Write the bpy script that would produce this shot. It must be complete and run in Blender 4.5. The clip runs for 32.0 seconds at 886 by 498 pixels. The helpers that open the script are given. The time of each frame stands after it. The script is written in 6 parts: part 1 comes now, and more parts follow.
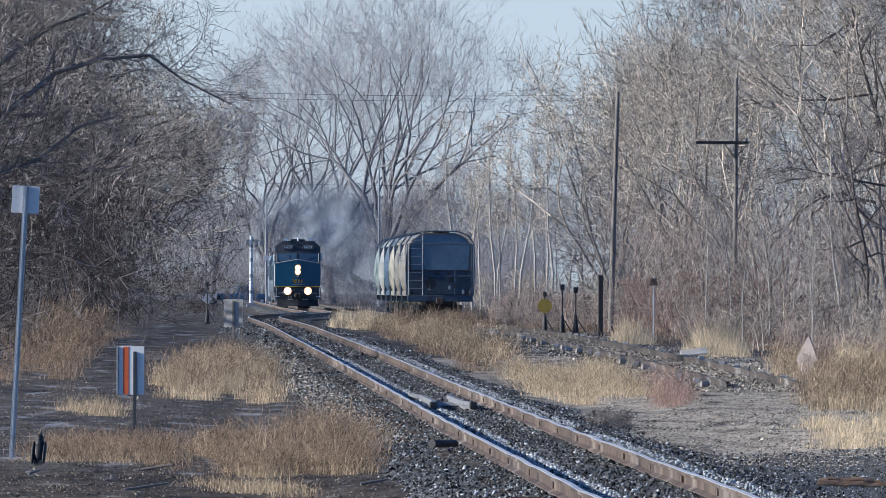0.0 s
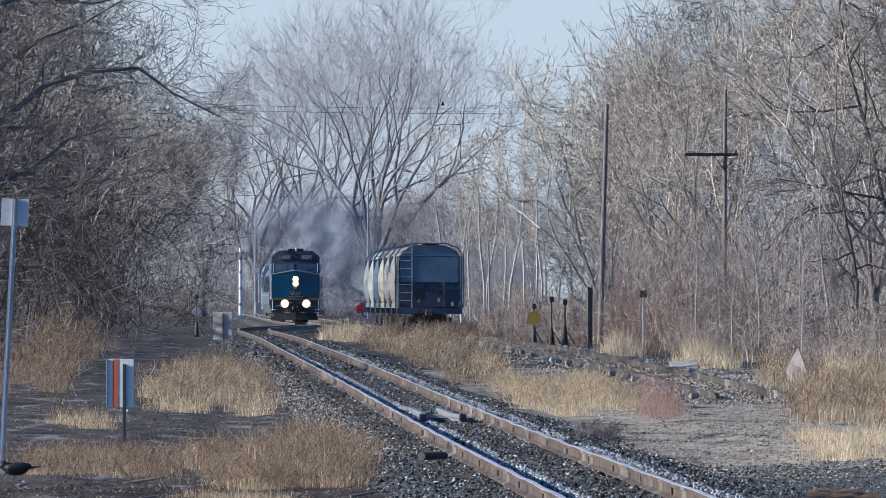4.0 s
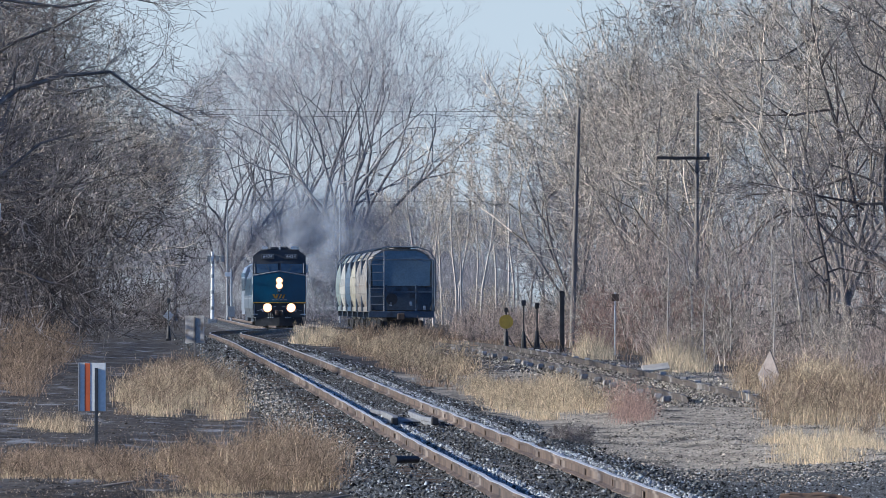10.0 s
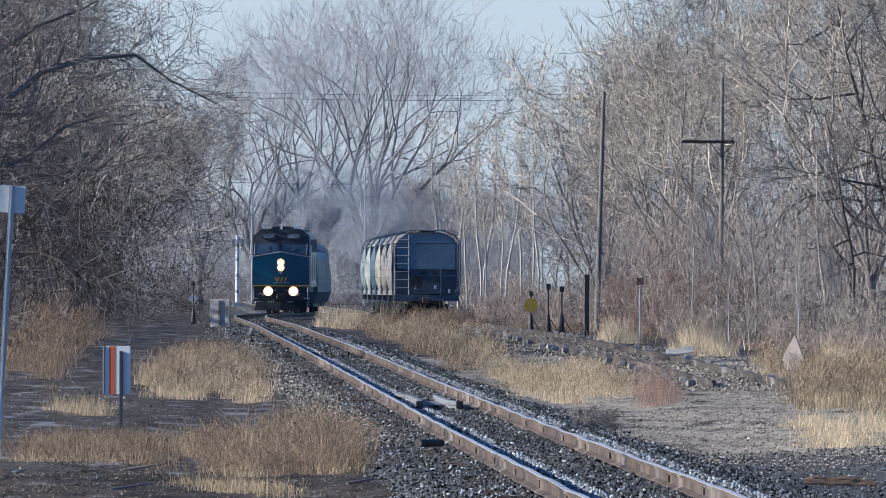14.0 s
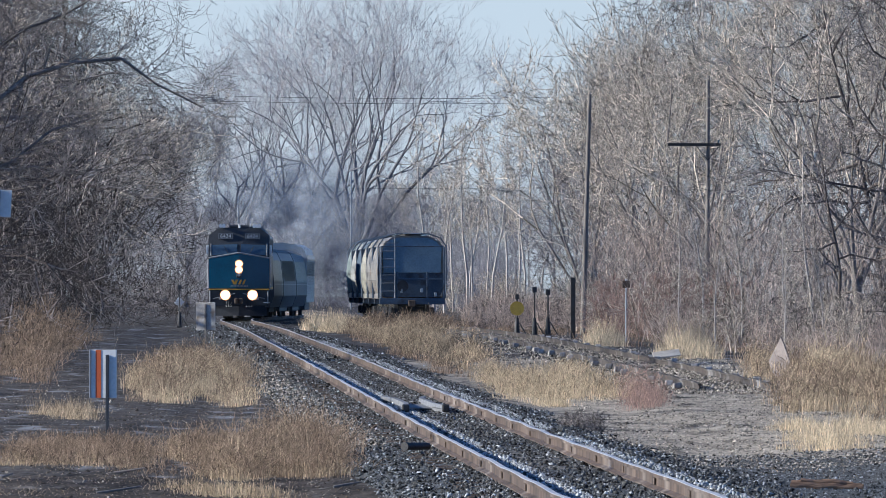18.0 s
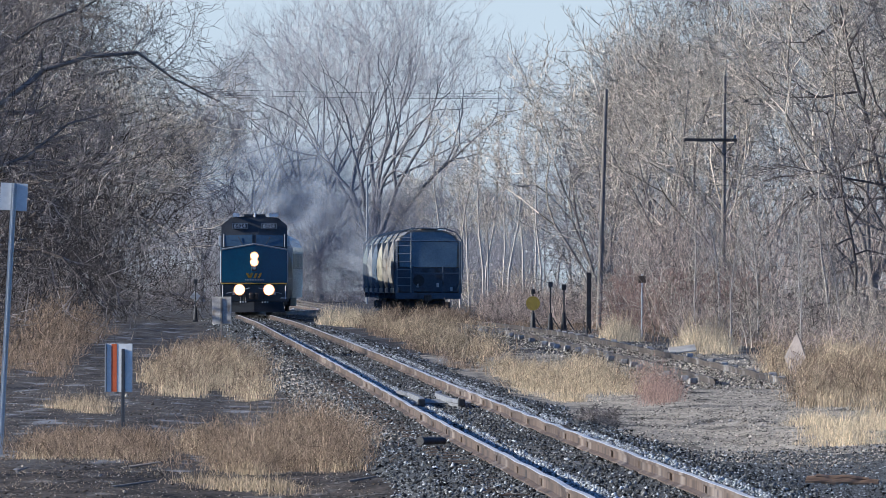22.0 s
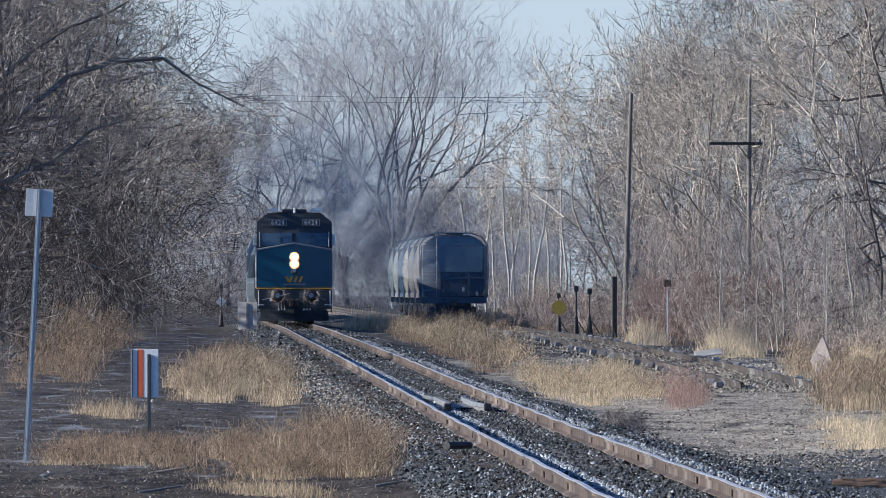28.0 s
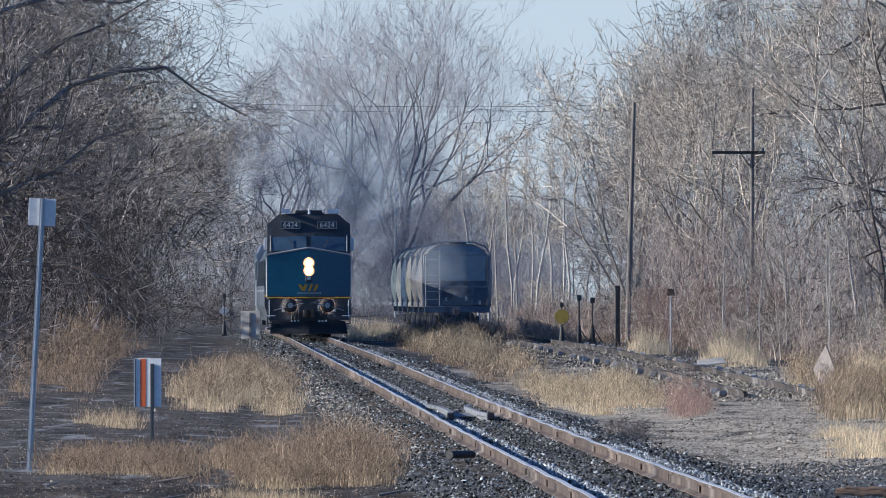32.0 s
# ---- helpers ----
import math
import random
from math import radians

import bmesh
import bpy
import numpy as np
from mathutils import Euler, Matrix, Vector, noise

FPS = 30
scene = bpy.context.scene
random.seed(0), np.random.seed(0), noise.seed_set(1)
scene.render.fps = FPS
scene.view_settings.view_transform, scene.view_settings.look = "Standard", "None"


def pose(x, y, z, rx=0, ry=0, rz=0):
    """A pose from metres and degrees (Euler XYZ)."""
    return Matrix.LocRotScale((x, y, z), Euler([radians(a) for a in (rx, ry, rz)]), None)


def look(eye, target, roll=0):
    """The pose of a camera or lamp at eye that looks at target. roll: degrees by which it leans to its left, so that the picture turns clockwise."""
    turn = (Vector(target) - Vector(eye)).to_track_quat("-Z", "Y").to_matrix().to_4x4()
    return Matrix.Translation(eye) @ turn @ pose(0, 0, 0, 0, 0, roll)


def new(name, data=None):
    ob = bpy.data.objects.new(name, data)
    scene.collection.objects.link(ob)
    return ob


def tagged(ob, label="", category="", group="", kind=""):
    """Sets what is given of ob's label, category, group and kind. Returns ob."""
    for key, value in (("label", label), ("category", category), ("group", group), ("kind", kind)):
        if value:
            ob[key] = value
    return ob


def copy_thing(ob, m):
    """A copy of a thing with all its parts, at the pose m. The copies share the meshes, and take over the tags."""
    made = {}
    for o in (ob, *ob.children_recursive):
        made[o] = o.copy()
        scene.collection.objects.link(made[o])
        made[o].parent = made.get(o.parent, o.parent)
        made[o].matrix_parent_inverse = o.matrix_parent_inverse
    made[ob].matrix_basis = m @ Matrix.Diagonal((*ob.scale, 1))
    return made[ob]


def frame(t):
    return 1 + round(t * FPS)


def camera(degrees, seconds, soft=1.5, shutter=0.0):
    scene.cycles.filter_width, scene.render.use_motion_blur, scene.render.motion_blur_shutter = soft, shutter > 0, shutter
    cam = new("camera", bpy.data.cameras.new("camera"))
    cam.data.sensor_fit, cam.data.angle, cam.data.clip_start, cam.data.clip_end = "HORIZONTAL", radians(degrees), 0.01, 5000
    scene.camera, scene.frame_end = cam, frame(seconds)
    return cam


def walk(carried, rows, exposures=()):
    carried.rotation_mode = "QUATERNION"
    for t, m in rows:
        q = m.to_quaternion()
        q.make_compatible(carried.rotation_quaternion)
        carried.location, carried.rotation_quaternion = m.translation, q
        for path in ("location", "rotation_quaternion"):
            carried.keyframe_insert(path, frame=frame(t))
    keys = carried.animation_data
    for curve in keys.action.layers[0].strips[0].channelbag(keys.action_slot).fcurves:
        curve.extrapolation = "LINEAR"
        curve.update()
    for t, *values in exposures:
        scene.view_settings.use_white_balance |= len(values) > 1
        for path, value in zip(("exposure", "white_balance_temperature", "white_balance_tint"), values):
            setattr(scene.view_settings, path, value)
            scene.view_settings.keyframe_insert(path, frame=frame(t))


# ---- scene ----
LENS = 3.0
cam = camera(LENS, 32.0, soft=0.1)
EYE = 2.1
# seconds, yaw, pitch, roll in degrees: a long lens held by hand at one spot
TURNS = [
    (0.0, -0.047, 0.134, -0.183),
    (0.5, -0.009, 0.163, -0.212),
    (1.0, -0.025, 0.179, -0.220),
    (1.5, -0.065, 0.176, 0.030),
    (2.0, -0.027, 0.168, 0.087),
    (2.5, -0.047, 0.165, -0.056),
    (3.0, -0.089, 0.175, -0.108),
    (3.5, -0.093, 0.176, -0.109),
    (5.5, -0.029, 0.155, -0.096),
    (6.0, -0.124, 0.135, -0.045),
    (6.5, -0.067, 0.162, -0.017),
    (7.0, -0.056, 0.179, -0.027),
    (7.5, -0.110, 0.195, 0.072),
    (8.0, -0.038, 0.188, 0.080),
    (8.5, -0.021, 0.173, -0.059),
    (9.0, -0.073, 0.176, 0.001),
    (9.5, -0.063, 0.160, 0.049),
    (10.0, -0.178, 0.188, -0.075),
    (10.5, -0.180, 0.196, 0.002),
    (11.0, -0.070, 0.187, -0.105),
    (11.5, -0.100, 0.191, -0.180),
    (12.0, -0.134, 0.223, -0.178),
    (12.5, -0.127, 0.233, -0.158),
    (13.0, -0.153, 0.224, -0.110),
    (13.5, -0.130, 0.205, -0.026),
    (14.0, -0.094, 0.132, -0.143),
    (14.5, -0.163, 0.116, -0.071),
    (15.0, -0.166, 0.140, 0.023),
    (15.5, -0.166, 0.151, -0.019),
    (17.5, -0.128, 0.138, 0.019),
    (18.0, -0.141, 0.143, -0.056),
    (18.5, -0.124, 0.128, -0.104),
    (19.0, -0.087, 0.110, -0.280),
    (19.5, -0.121, 0.082, -0.327),
    (20.0, -0.069, 0.083, -0.307),
    (20.5, -0.097, 0.096, -0.250),
    (21.0, -0.117, 0.124, -0.043),
    (21.5, -0.079, 0.118, -0.069),
    (22.0, -0.087, 0.125, -0.185),
    (22.5, -0.093, 0.152, -0.145),
    (23.0, -0.101, 0.172, -0.180),
    (23.5, -0.146, 0.188, -0.187),
    (24.0, -0.116, 0.177, -0.125),
    (24.5, -0.103, 0.159, -0.221),
    (26.5, -0.089, 0.162, 0.049),
    (27.0, 0.023, 0.151, 0.081),
    (27.5, 0.004, 0.149, 0.039),
    (28.0, 0.000, 0.140, 0.000),
    (28.5, -0.023, 0.144, -0.061),
    (29.0, -0.046, 0.138, 0.022),
    (29.5, -0.037, 0.154, 0.024),
    (30.0, -0.041, 0.158, 0.002),
    (30.5, -0.061, 0.163, 0.051),
    (31.0, -0.116, 0.165, -0.004),
    (31.5, 0.002, 0.158, -0.042),
    (32.0, 0.010, 0.171, 0.036),
]
walk(cam, [(t, pose(0, 0, EYE, 90 + pitch, roll, yaw)) for t, yaw, pitch, roll in TURNS],
     exposures=[(t, stops, 5170, 6) for t, stops in ((0.0, 0.43), (8.0, 0.42), (15.0, 0.44), (18.5, 0.48), (20.0, 0.60), (21.0, 0.63), (22.0, 0.52), (24.0, 0.48), (27.0, 0.42), (32.0, 0.43))])

# The plan's depths are counted in units of K metres.
K = 7.485

# ---- light ----
SUN_DIR = Vector((-0.93, -0.06, 0.335)).normalized()   # towards the sun
SUN_EL = math.asin(SUN_DIR.z)
world = bpy.data.worlds.new("sky")
scene.world = world
world.use_nodes = True
wn = world.node_tree
wn.nodes.clear()
sky = wn.nodes.new("ShaderNodeTexSky")
sky.sky_type = "NISHITA"
sky.sun_disc = False
sky.sun_elevation = SUN_EL
sky.sun_rotation = math.atan2(SUN_DIR.x, SUN_DIR.y)
sky.altitude = 100
sky.air_density = 0.6
sky.dust_density = 0.4
sky.ozone_density = 5.0
bg = wn.nodes.new("ShaderNodeBackground")
bg.inputs["Strength"].default_value = 0.10
wo = wn.nodes.new("ShaderNodeOutputWorld")
wn.links.new(sky.outputs[0], bg.inputs[0])
wn.links.new(bg.outputs[0], wo.inputs[0])
sun_data = bpy.data.lights.new("sun", "SUN")
sun_data.energy = 5.9
sun_data.angle = radians(0.6)
sun_data.color = (1.0, 0.83, 0.63)
sun = new("sun", sun_data)
sun.matrix_basis = look((0, 0, 60), Vector((0, 0, 60)) - SUN_DIR)


# ---- materials ----
def mat(name, a, b=None, rough=0.8, metal=0.0, scale=4.0, fine=60.0, bump=0.3, spread=0.0, island=0.0,
        third=None, third_scale=0.7, third_at=0.58, coat=0.0, stretch=(1, 1, 1), edge=(0.38, 0.68), spec=0.5):
    """Two colours mixed by a coarse and a fine noise, a third in large stains, fine relief; spread and island vary value by object and by piece."""
    m = bpy.data.materials.new(name)
    m.use_nodes = True
    nt = m.node_tree
    nd, ln = nt.nodes, nt.links
    bsdf = nd["Principled BSDF"]
    b = b or tuple(c * 0.7 for c in a)
    tc = nd.new("ShaderNodeTexCoord")
    mp = nd.new("ShaderNodeMapping")
    mp.inputs["Scale"].default_value = stretch
    ln.new(tc.outputs["Object"], mp.inputs[0])
    n1 = nd.new("ShaderNodeTexNoise")
    n1.inputs["Scale"].default_value, n1.inputs["Detail"].default_value = scale, 5
    n2 = nd.new("ShaderNodeTexNoise")
    n2.inputs["Scale"].default_value, n2.inputs["Detail"].default_value = fine, 3
    for n in (n1, n2):
        ln.new(mp.outputs[0], n.inputs["Vector"])
    add = nd.new("ShaderNodeMath")
    add.operation = "MULTIPLY_ADD"
    add.inputs[1].default_value = 0.55
    ln.new(n2.outputs[0], add.inputs[0])
    half = nd.new("ShaderNodeMath")
    half.operation = "MULTIPLY"
    half.inputs[1].default_value = 0.55
    ln.new(n1.outputs[0], half.inputs[0])
    ln.new(half.outputs[0], add.inputs[2])
    ramp = nd.new("ShaderNodeValToRGB")
    ramp.color_ramp.elements[0].position, ramp.color_ramp.elements[1].position = edge
    ramp.color_ramp.elements[0].color = (*b, 1)
    ramp.color_ramp.elements[1].color = (*a, 1)
    ln.new(add.outputs[0], ramp.inputs[0])
    out = ramp.outputs[0]
    if third:
        n3 = nd.new("ShaderNodeTexNoise")
        n3.inputs["Scale"].default_value, n3.inputs["Detail"].default_value = third_scale, 6
        ln.new(mp.outputs[0], n3.inputs["Vector"])
        r3 = nd.new("ShaderNodeValToRGB")
        r3.color_ramp.elements[0].position, r3.color_ramp.elements[1].position = third_at - 0.06, third_at + 0.06
        ln.new(n3.outputs[0], r3.inputs[0])
        mx = nd.new("ShaderNodeMix")
        mx.data_type = "RGBA"
        ln.new(r3.outputs[0], mx.inputs[0])
        ln.new(out, mx.inputs[6])
        mx.inputs[7].default_value = (*third, 1)
        out = mx.outputs[2]
    for amount, node, socket in ((spread, "ShaderNodeObjectInfo", "Random"), (island, "ShaderNodeNewGeometry", "Random Per Island")):
        if amount:
            info = nd.new(node)
            mr = nd.new("ShaderNodeMapRange")
            mr.inputs["To Min"].default_value, mr.inputs["To Max"].default_value = 1 - amount, 1 + amount
            ln.new(info.outputs[socket], mr.inputs[0])
            hs = nd.new("ShaderNodeHueSaturation")
            ln.new(mr.outputs[0], hs.inputs["Value"])
            ln.new(out, hs.inputs["Color"])
            out = hs.outputs[0]
    ln.new(out, bsdf.inputs["Base Color"])
    bsdf.inputs["Roughness"].default_value = rough
    bsdf.inputs["Metallic"].default_value = metal
    bsdf.inputs["Specular IOR Level"].default_value = spec
    bsdf.inputs["Coat Weight"].default_value = coat
    if bump:
        bp = nd.new("ShaderNodeBump")
        bp.inputs["Strength"].default_value, bp.inputs["Distance"].default_value = bump, 0.02
        ln.new(add.outputs[0], bp.inputs["Height"])
        ln.new(bp.outputs[0], bsdf.inputs["Normal"])
    return m


def glow(name, colour, strength):
    m = bpy.data.materials.new(name)
    m.use_nodes = True
    b = m.node_tree.nodes["Principled BSDF"]
    b.inputs["Base Color"].default_value = (*colour, 1)
    b.inputs["Emission Color"].default_value = (*colour, 1)
    b.inputs["Emission Strength"].default_value = strength
    return m


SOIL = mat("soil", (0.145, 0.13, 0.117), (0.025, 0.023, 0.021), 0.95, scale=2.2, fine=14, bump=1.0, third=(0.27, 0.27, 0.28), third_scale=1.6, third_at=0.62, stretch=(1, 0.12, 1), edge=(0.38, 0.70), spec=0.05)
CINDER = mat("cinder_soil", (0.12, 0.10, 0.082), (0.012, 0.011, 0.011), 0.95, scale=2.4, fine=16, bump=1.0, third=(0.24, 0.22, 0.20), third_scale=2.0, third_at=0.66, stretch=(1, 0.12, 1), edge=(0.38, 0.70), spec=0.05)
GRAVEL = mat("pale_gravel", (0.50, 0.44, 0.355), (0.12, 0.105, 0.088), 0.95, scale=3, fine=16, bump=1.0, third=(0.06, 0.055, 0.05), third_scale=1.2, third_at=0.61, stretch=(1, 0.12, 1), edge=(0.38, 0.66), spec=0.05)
BALLAST = mat("ballast", (0.10, 0.10, 0.098), (0.02, 0.02, 0.019), 0.9, scale=9, fine=45, bump=1.0, third=(0.40, 0.41, 0.42), third_scale=14, third_at=0.61, spec=0.1)
STONE = mat("ballast_stone", (0.115, 0.115, 0.112), (0.014, 0.0138, 0.0135), 0.9, scale=5, fine=40, bump=0.4, island=0.95, third=(0.40, 0.415, 0.43), third_scale=9, third_at=0.59, spec=0.1)
FROST_STONE = mat("frosted_stone", (0.56, 0.58, 0.60), (0.16, 0.16, 0.16), 0.9, scale=6, fine=40, bump=0.4, island=0.6, spec=0.1)
LITTER = mat("leaf_litter", (0.26, 0.21, 0.165), (0.06, 0.048, 0.04), 0.95, scale=5, fine=40, bump=0.3, island=0.8, spec=0.05)
CLOD = mat("soil_clod", (0.17, 0.145, 0.12), (0.05, 0.042, 0.036), 0.95, scale=5, fine=40, bump=0.4, island=0.6, spec=0.05)
PEBBLE = mat("pale_pebble", (0.48, 0.43, 0.36), (0.05, 0.044, 0.037), 0.9, scale=9, fine=60, bump=0.4, island=0.9, spec=0.05)
TIE = mat("tie_wood", (0.14, 0.11, 0.088), (0.055, 0.042, 0.035), 0.9, scale=3, fine=40, bump=0.7, spread=0.35, stretch=(0.15, 1, 1), third=(0.36, 0.35, 0.34), third_scale=1.5, third_at=0.62, spec=0.05)
RUST = mat("rail_rust", (0.15, 0.107, 0.078), (0.02, 0.0145, 0.0115), 0.75, 0.2, scale=2.5, fine=14, bump=0.4, stretch=(1, 0.13, 0.1), third=(0.26, 0.215, 0.18), third_scale=1.6, third_at=0.60)
GREY_TIE = mat("weathered_tie", (0.27, 0.245, 0.225), (0.12, 0.105, 0.095), 0.95, scale=3, fine=40, bump=0.7, spread=0.3, third=(0.42, 0.41, 0.40), third_scale=3, third_at=0.6, spec=0.05)
OLD_RUST = mat("old_siding_rust", (0.085, 0.068, 0.056), (0.03, 0.024, 0.02), 0.85, 0.1, scale=2.5, fine=14, bump=0.5, stretch=(1, 0.13, 0.1), third=(0.22, 0.21, 0.20), third_scale=2.0, third_at=0.6)
FROSTED = mat("frosted_iron", (0.30, 0.31, 0.33), (0.07, 0.065, 0.065), 0.7, 0.2, scale=6, fine=40, bump=0.3)
RAILTOP = mat("rail_head_steel", (0.78, 0.76, 0.74), (0.52, 0.49, 0.46), 0.5, 0.45, scale=2, fine=30, bump=0.05)
IRON = mat("black_iron", (0.065, 0.064, 0.066), (0.03, 0.028, 0.028), 0.6, 0.4, scale=4, fine=40, bump=0.3)
STEEL = mat("galvanised_steel", (0.55, 0.56, 0.57), (0.38, 0.39, 0.40), 0.45, 0.8, scale=5, fine=50, bump=0.1)
BARK = mat("bark", (0.30, 0.265, 0.24), (0.13, 0.11, 0.10), 0.95, scale=1.5, fine=18, bump=0.8, spread=0.15)
TWIG = mat("frosted_twigs", (0.66, 0.575, 0.475), (0.15, 0.125, 0.10), 0.9, scale=0.6, fine=8, bump=0.0, spread=0.15, island=0.85, spec=0.05)
# distance haze is put into this greyer, bluer twig colour
TWIG_FAR_HAZE = mat("hazed_distant_twigs", (0.34, 0.32, 0.335), (0.16, 0.15, 0.16), 0.9, scale=0.6, fine=8, bump=0.0, spread=0.1, island=0.45)
# this colour holds frost and also some distance haze
TWIG_FROST_HAZE = mat("frost_haze_twigs", (0.53, 0.50, 0.50), (0.25, 0.235, 0.24), 0.9, scale=0.6, fine=8, bump=0.0, spread=0.1, island=0.4, spec=0.05)
# the left wood's shade is put into this colour; dead litter shares it
TWIG_DARK_SHADED = mat("dark_and_shaded_twigs", (0.36, 0.32, 0.30), (0.042, 0.036, 0.034), 0.9, scale=0.6, fine=8, bump=0.0, spread=0.15, island=0.7, spec=0.05)
TWIG_BRUSH = mat("brush_twigs", (0.54, 0.43, 0.36), (0.15, 0.115, 0.095), 0.9, scale=0.6, fine=8, bump=0.0, spread=0.15, island=0.8)
# a near-black colour paints in the shade within the left wood
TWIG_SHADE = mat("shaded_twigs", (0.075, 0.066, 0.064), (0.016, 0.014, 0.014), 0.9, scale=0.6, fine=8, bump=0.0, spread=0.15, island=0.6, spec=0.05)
TWIG_RED = mat("red_brush_twigs", (0.40, 0.265, 0.21), (0.18, 0.118, 0.093), 0.9, scale=0.6, fine=8, bump=0.0, spread=0.15, island=0.5)
# bark greyed and blued in its colour for the haze of distance
BARK_FAR_HAZE = mat("hazed_grey_bark", (0.22, 0.215, 0.225), (0.11, 0.107, 0.113), 0.95, scale=1.5, fine=12, bump=0.5, spread=0.1)
CARSILVER = mat("silver_car_paint", (0.50, 0.52, 0.54), (0.42, 0.44, 0.46), 0.3, scale=1, fine=5, bump=0, coat=0.4)
# bark darkened in its colour for the left trees' shade
BARK_SHADED = mat("shade_dark_bark", (0.14, 0.115, 0.10), (0.07, 0.056, 0.05), 0.95, scale=1.5, fine=18, bump=0.8, spread=0.15)
BIRCH = mat("pale_bark", (0.52, 0.47, 0.42), (0.30, 0.26, 0.23), 0.9, scale=2.5, fine=20, bump=0.4, spread=0.12)
STRAW = mat("dry_grass", (0.62, 0.49, 0.325), (0.20, 0.15, 0.10), 0.85, scale=1.4, fine=5, bump=0, island=0.7, spec=0.05)
PALE_STRAW = mat("bright_dry_grass", (0.76, 0.61, 0.40), (0.42, 0.33, 0.21), 0.85, scale=1.4, fine=5, bump=0, island=0.5)
BROWN = mat("brown_weeds", (0.39, 0.29, 0.205), (0.10, 0.073, 0.054), 0.9, scale=1.4, fine=5, bump=0, island=0.7, spec=0.05)
POLEWOOD = mat("pole_wood", (0.28, 0.25, 0.225), (0.15, 0.13, 0.115), 0.9, scale=2, fine=30, bump=0.5, stretch=(1, 1, 0.1))
WHITE = mat("white_paint", (0.80, 0.80, 0.79), (0.66, 0.66, 0.65), 0.5, scale=3, fine=20, bump=0.05)
ORANGE = mat("orange_paint", (0.62, 0.13, 0.035), (0.50, 0.10, 0.03), 0.55, scale=3, fine=20, bump=0.05)
# black raised and blued in its colour for the haze over the train
BLACKP = mat("black_paint", (0.045, 0.049, 0.058), (0.028, 0.031, 0.037), 0.5, scale=3, fine=25, bump=0.08)
TEAL = mat("teal_paint", (0.006, 0.078, 0.15), (0.004, 0.055, 0.11), 0.32, scale=1.2, fine=12, bump=0.04, coat=0.3)
GOLD = mat("gold_paint", (0.72, 0.43, 0.06), (0.60, 0.34, 0.05), 0.45, scale=4, fine=20, bump=0.02)
GREYP = mat("grey_paint", (0.33, 0.34, 0.35), (0.25, 0.26, 0.27), 0.4, scale=1.2, fine=12, bump=0.04)
# grey darkened in its colour for the coaches' shaded side
COACHP = mat("coach_grey_paint", (0.12, 0.135, 0.155), (0.085, 0.095, 0.11), 0.4, scale=1.2, fine=12, bump=0.04)
FADED = mat("dirty_white_paint", (0.52, 0.49, 0.46), (0.30, 0.28, 0.26), 0.6, scale=3, fine=20, bump=0.1, third=(0.22, 0.17, 0.13), third_scale=2.5, third_at=0.60)
SILVER = mat("stainless", (0.50, 0.51, 0.53), (0.36, 0.37, 0.38), 0.35, 0.85, scale=1, fine=20, bump=0.04)
# blue base colour stands in for sky reflected in the panes
GLASS = mat("sky_tinted_glass", (0.075, 0.12, 0.18), (0.05, 0.085, 0.135), 0.12, scale=1, fine=5, bump=0)
DARKWIN = mat("tinted_window", (0.022, 0.027, 0.034), (0.014, 0.017, 0.022), 0.3, scale=1, fine=5, bump=0)
YELLOW = mat("yellow_paint", (0.58, 0.40, 0.06), (0.40, 0.27, 0.05), 0.55, scale=5, fine=30, bump=0.1)
HOP_A = mat("grey_hopper_paint", (0.25, 0.235, 0.21), (0.17, 0.155, 0.14), 0.45, scale=1.5, fine=14, bump=0.08, third=(0.22, 0.15, 0.10), third_scale=0.9, third_at=0.64)
HOP_B = mat("white_hopper_paint", (0.40, 0.405, 0.385), (0.27, 0.27, 0.25), 0.45, scale=1.5, fine=14, bump=0.08, third=(0.24, 0.18, 0.13), third_scale=0.9, third_at=0.62)
HOP_C = mat("green_grey_hopper_paint", (0.26, 0.31, 0.30), (0.18, 0.22, 0.21), 0.45, scale=1.5, fine=14, bump=0.08, third=(0.20, 0.14, 0.10), third_scale=0.9, third_at=0.64)
# navy that puts the shade of the lower car end into the colour
NAVY_SHADE = mat("shade_navy_paint", (0.085, 0.115, 0.16), (0.05, 0.07, 0.10), 0.5, scale=1.5, fine=14, bump=0.08, third=(0.035, 0.035, 0.04), third_scale=1.6, third_at=0.6)
HOP_END = mat("hopper_end_paint", (0.19, 0.275, 0.35), (0.125, 0.19, 0.25), 0.5, scale=1.5, fine=14, bump=0.08, third=(0.12, 0.115, 0.115), third_scale=1.2, third_at=0.64)
LAMP = glow("lit_lamp", (1.0, 0.9, 0.74), 20.0)
# emission for warm discs that imitate the glare round each lit lamp
GLARE = glow("lamp_glare", (1.0, 0.40, 0.15), 1.2)
ROT = mat("rotten_wood", (0.40, 0.25, 0.15), (0.14, 0.085, 0.055), 0.9, scale=4, fine=40, bump=0.8, stretch=(0.2, 1, 1))
PLANK = mat("weathered_plank", (0.74, 0.67, 0.56), (0.56, 0.49, 0.39), 0.85, scale=2, fine=30, bump=0.4, stretch=(0.2, 1, 1))
FEATHER = mat("black_feathers", (0.016, 0.016, 0.019), (0.008, 0.008, 0.010), 0.6, scale=10, fine=40, bump=0.06)
ASPHALT = mat("asphalt", (0.065, 0.062, 0.06), (0.04, 0.04, 0.04), 0.9, scale=1, fine=40, bump=0.4)


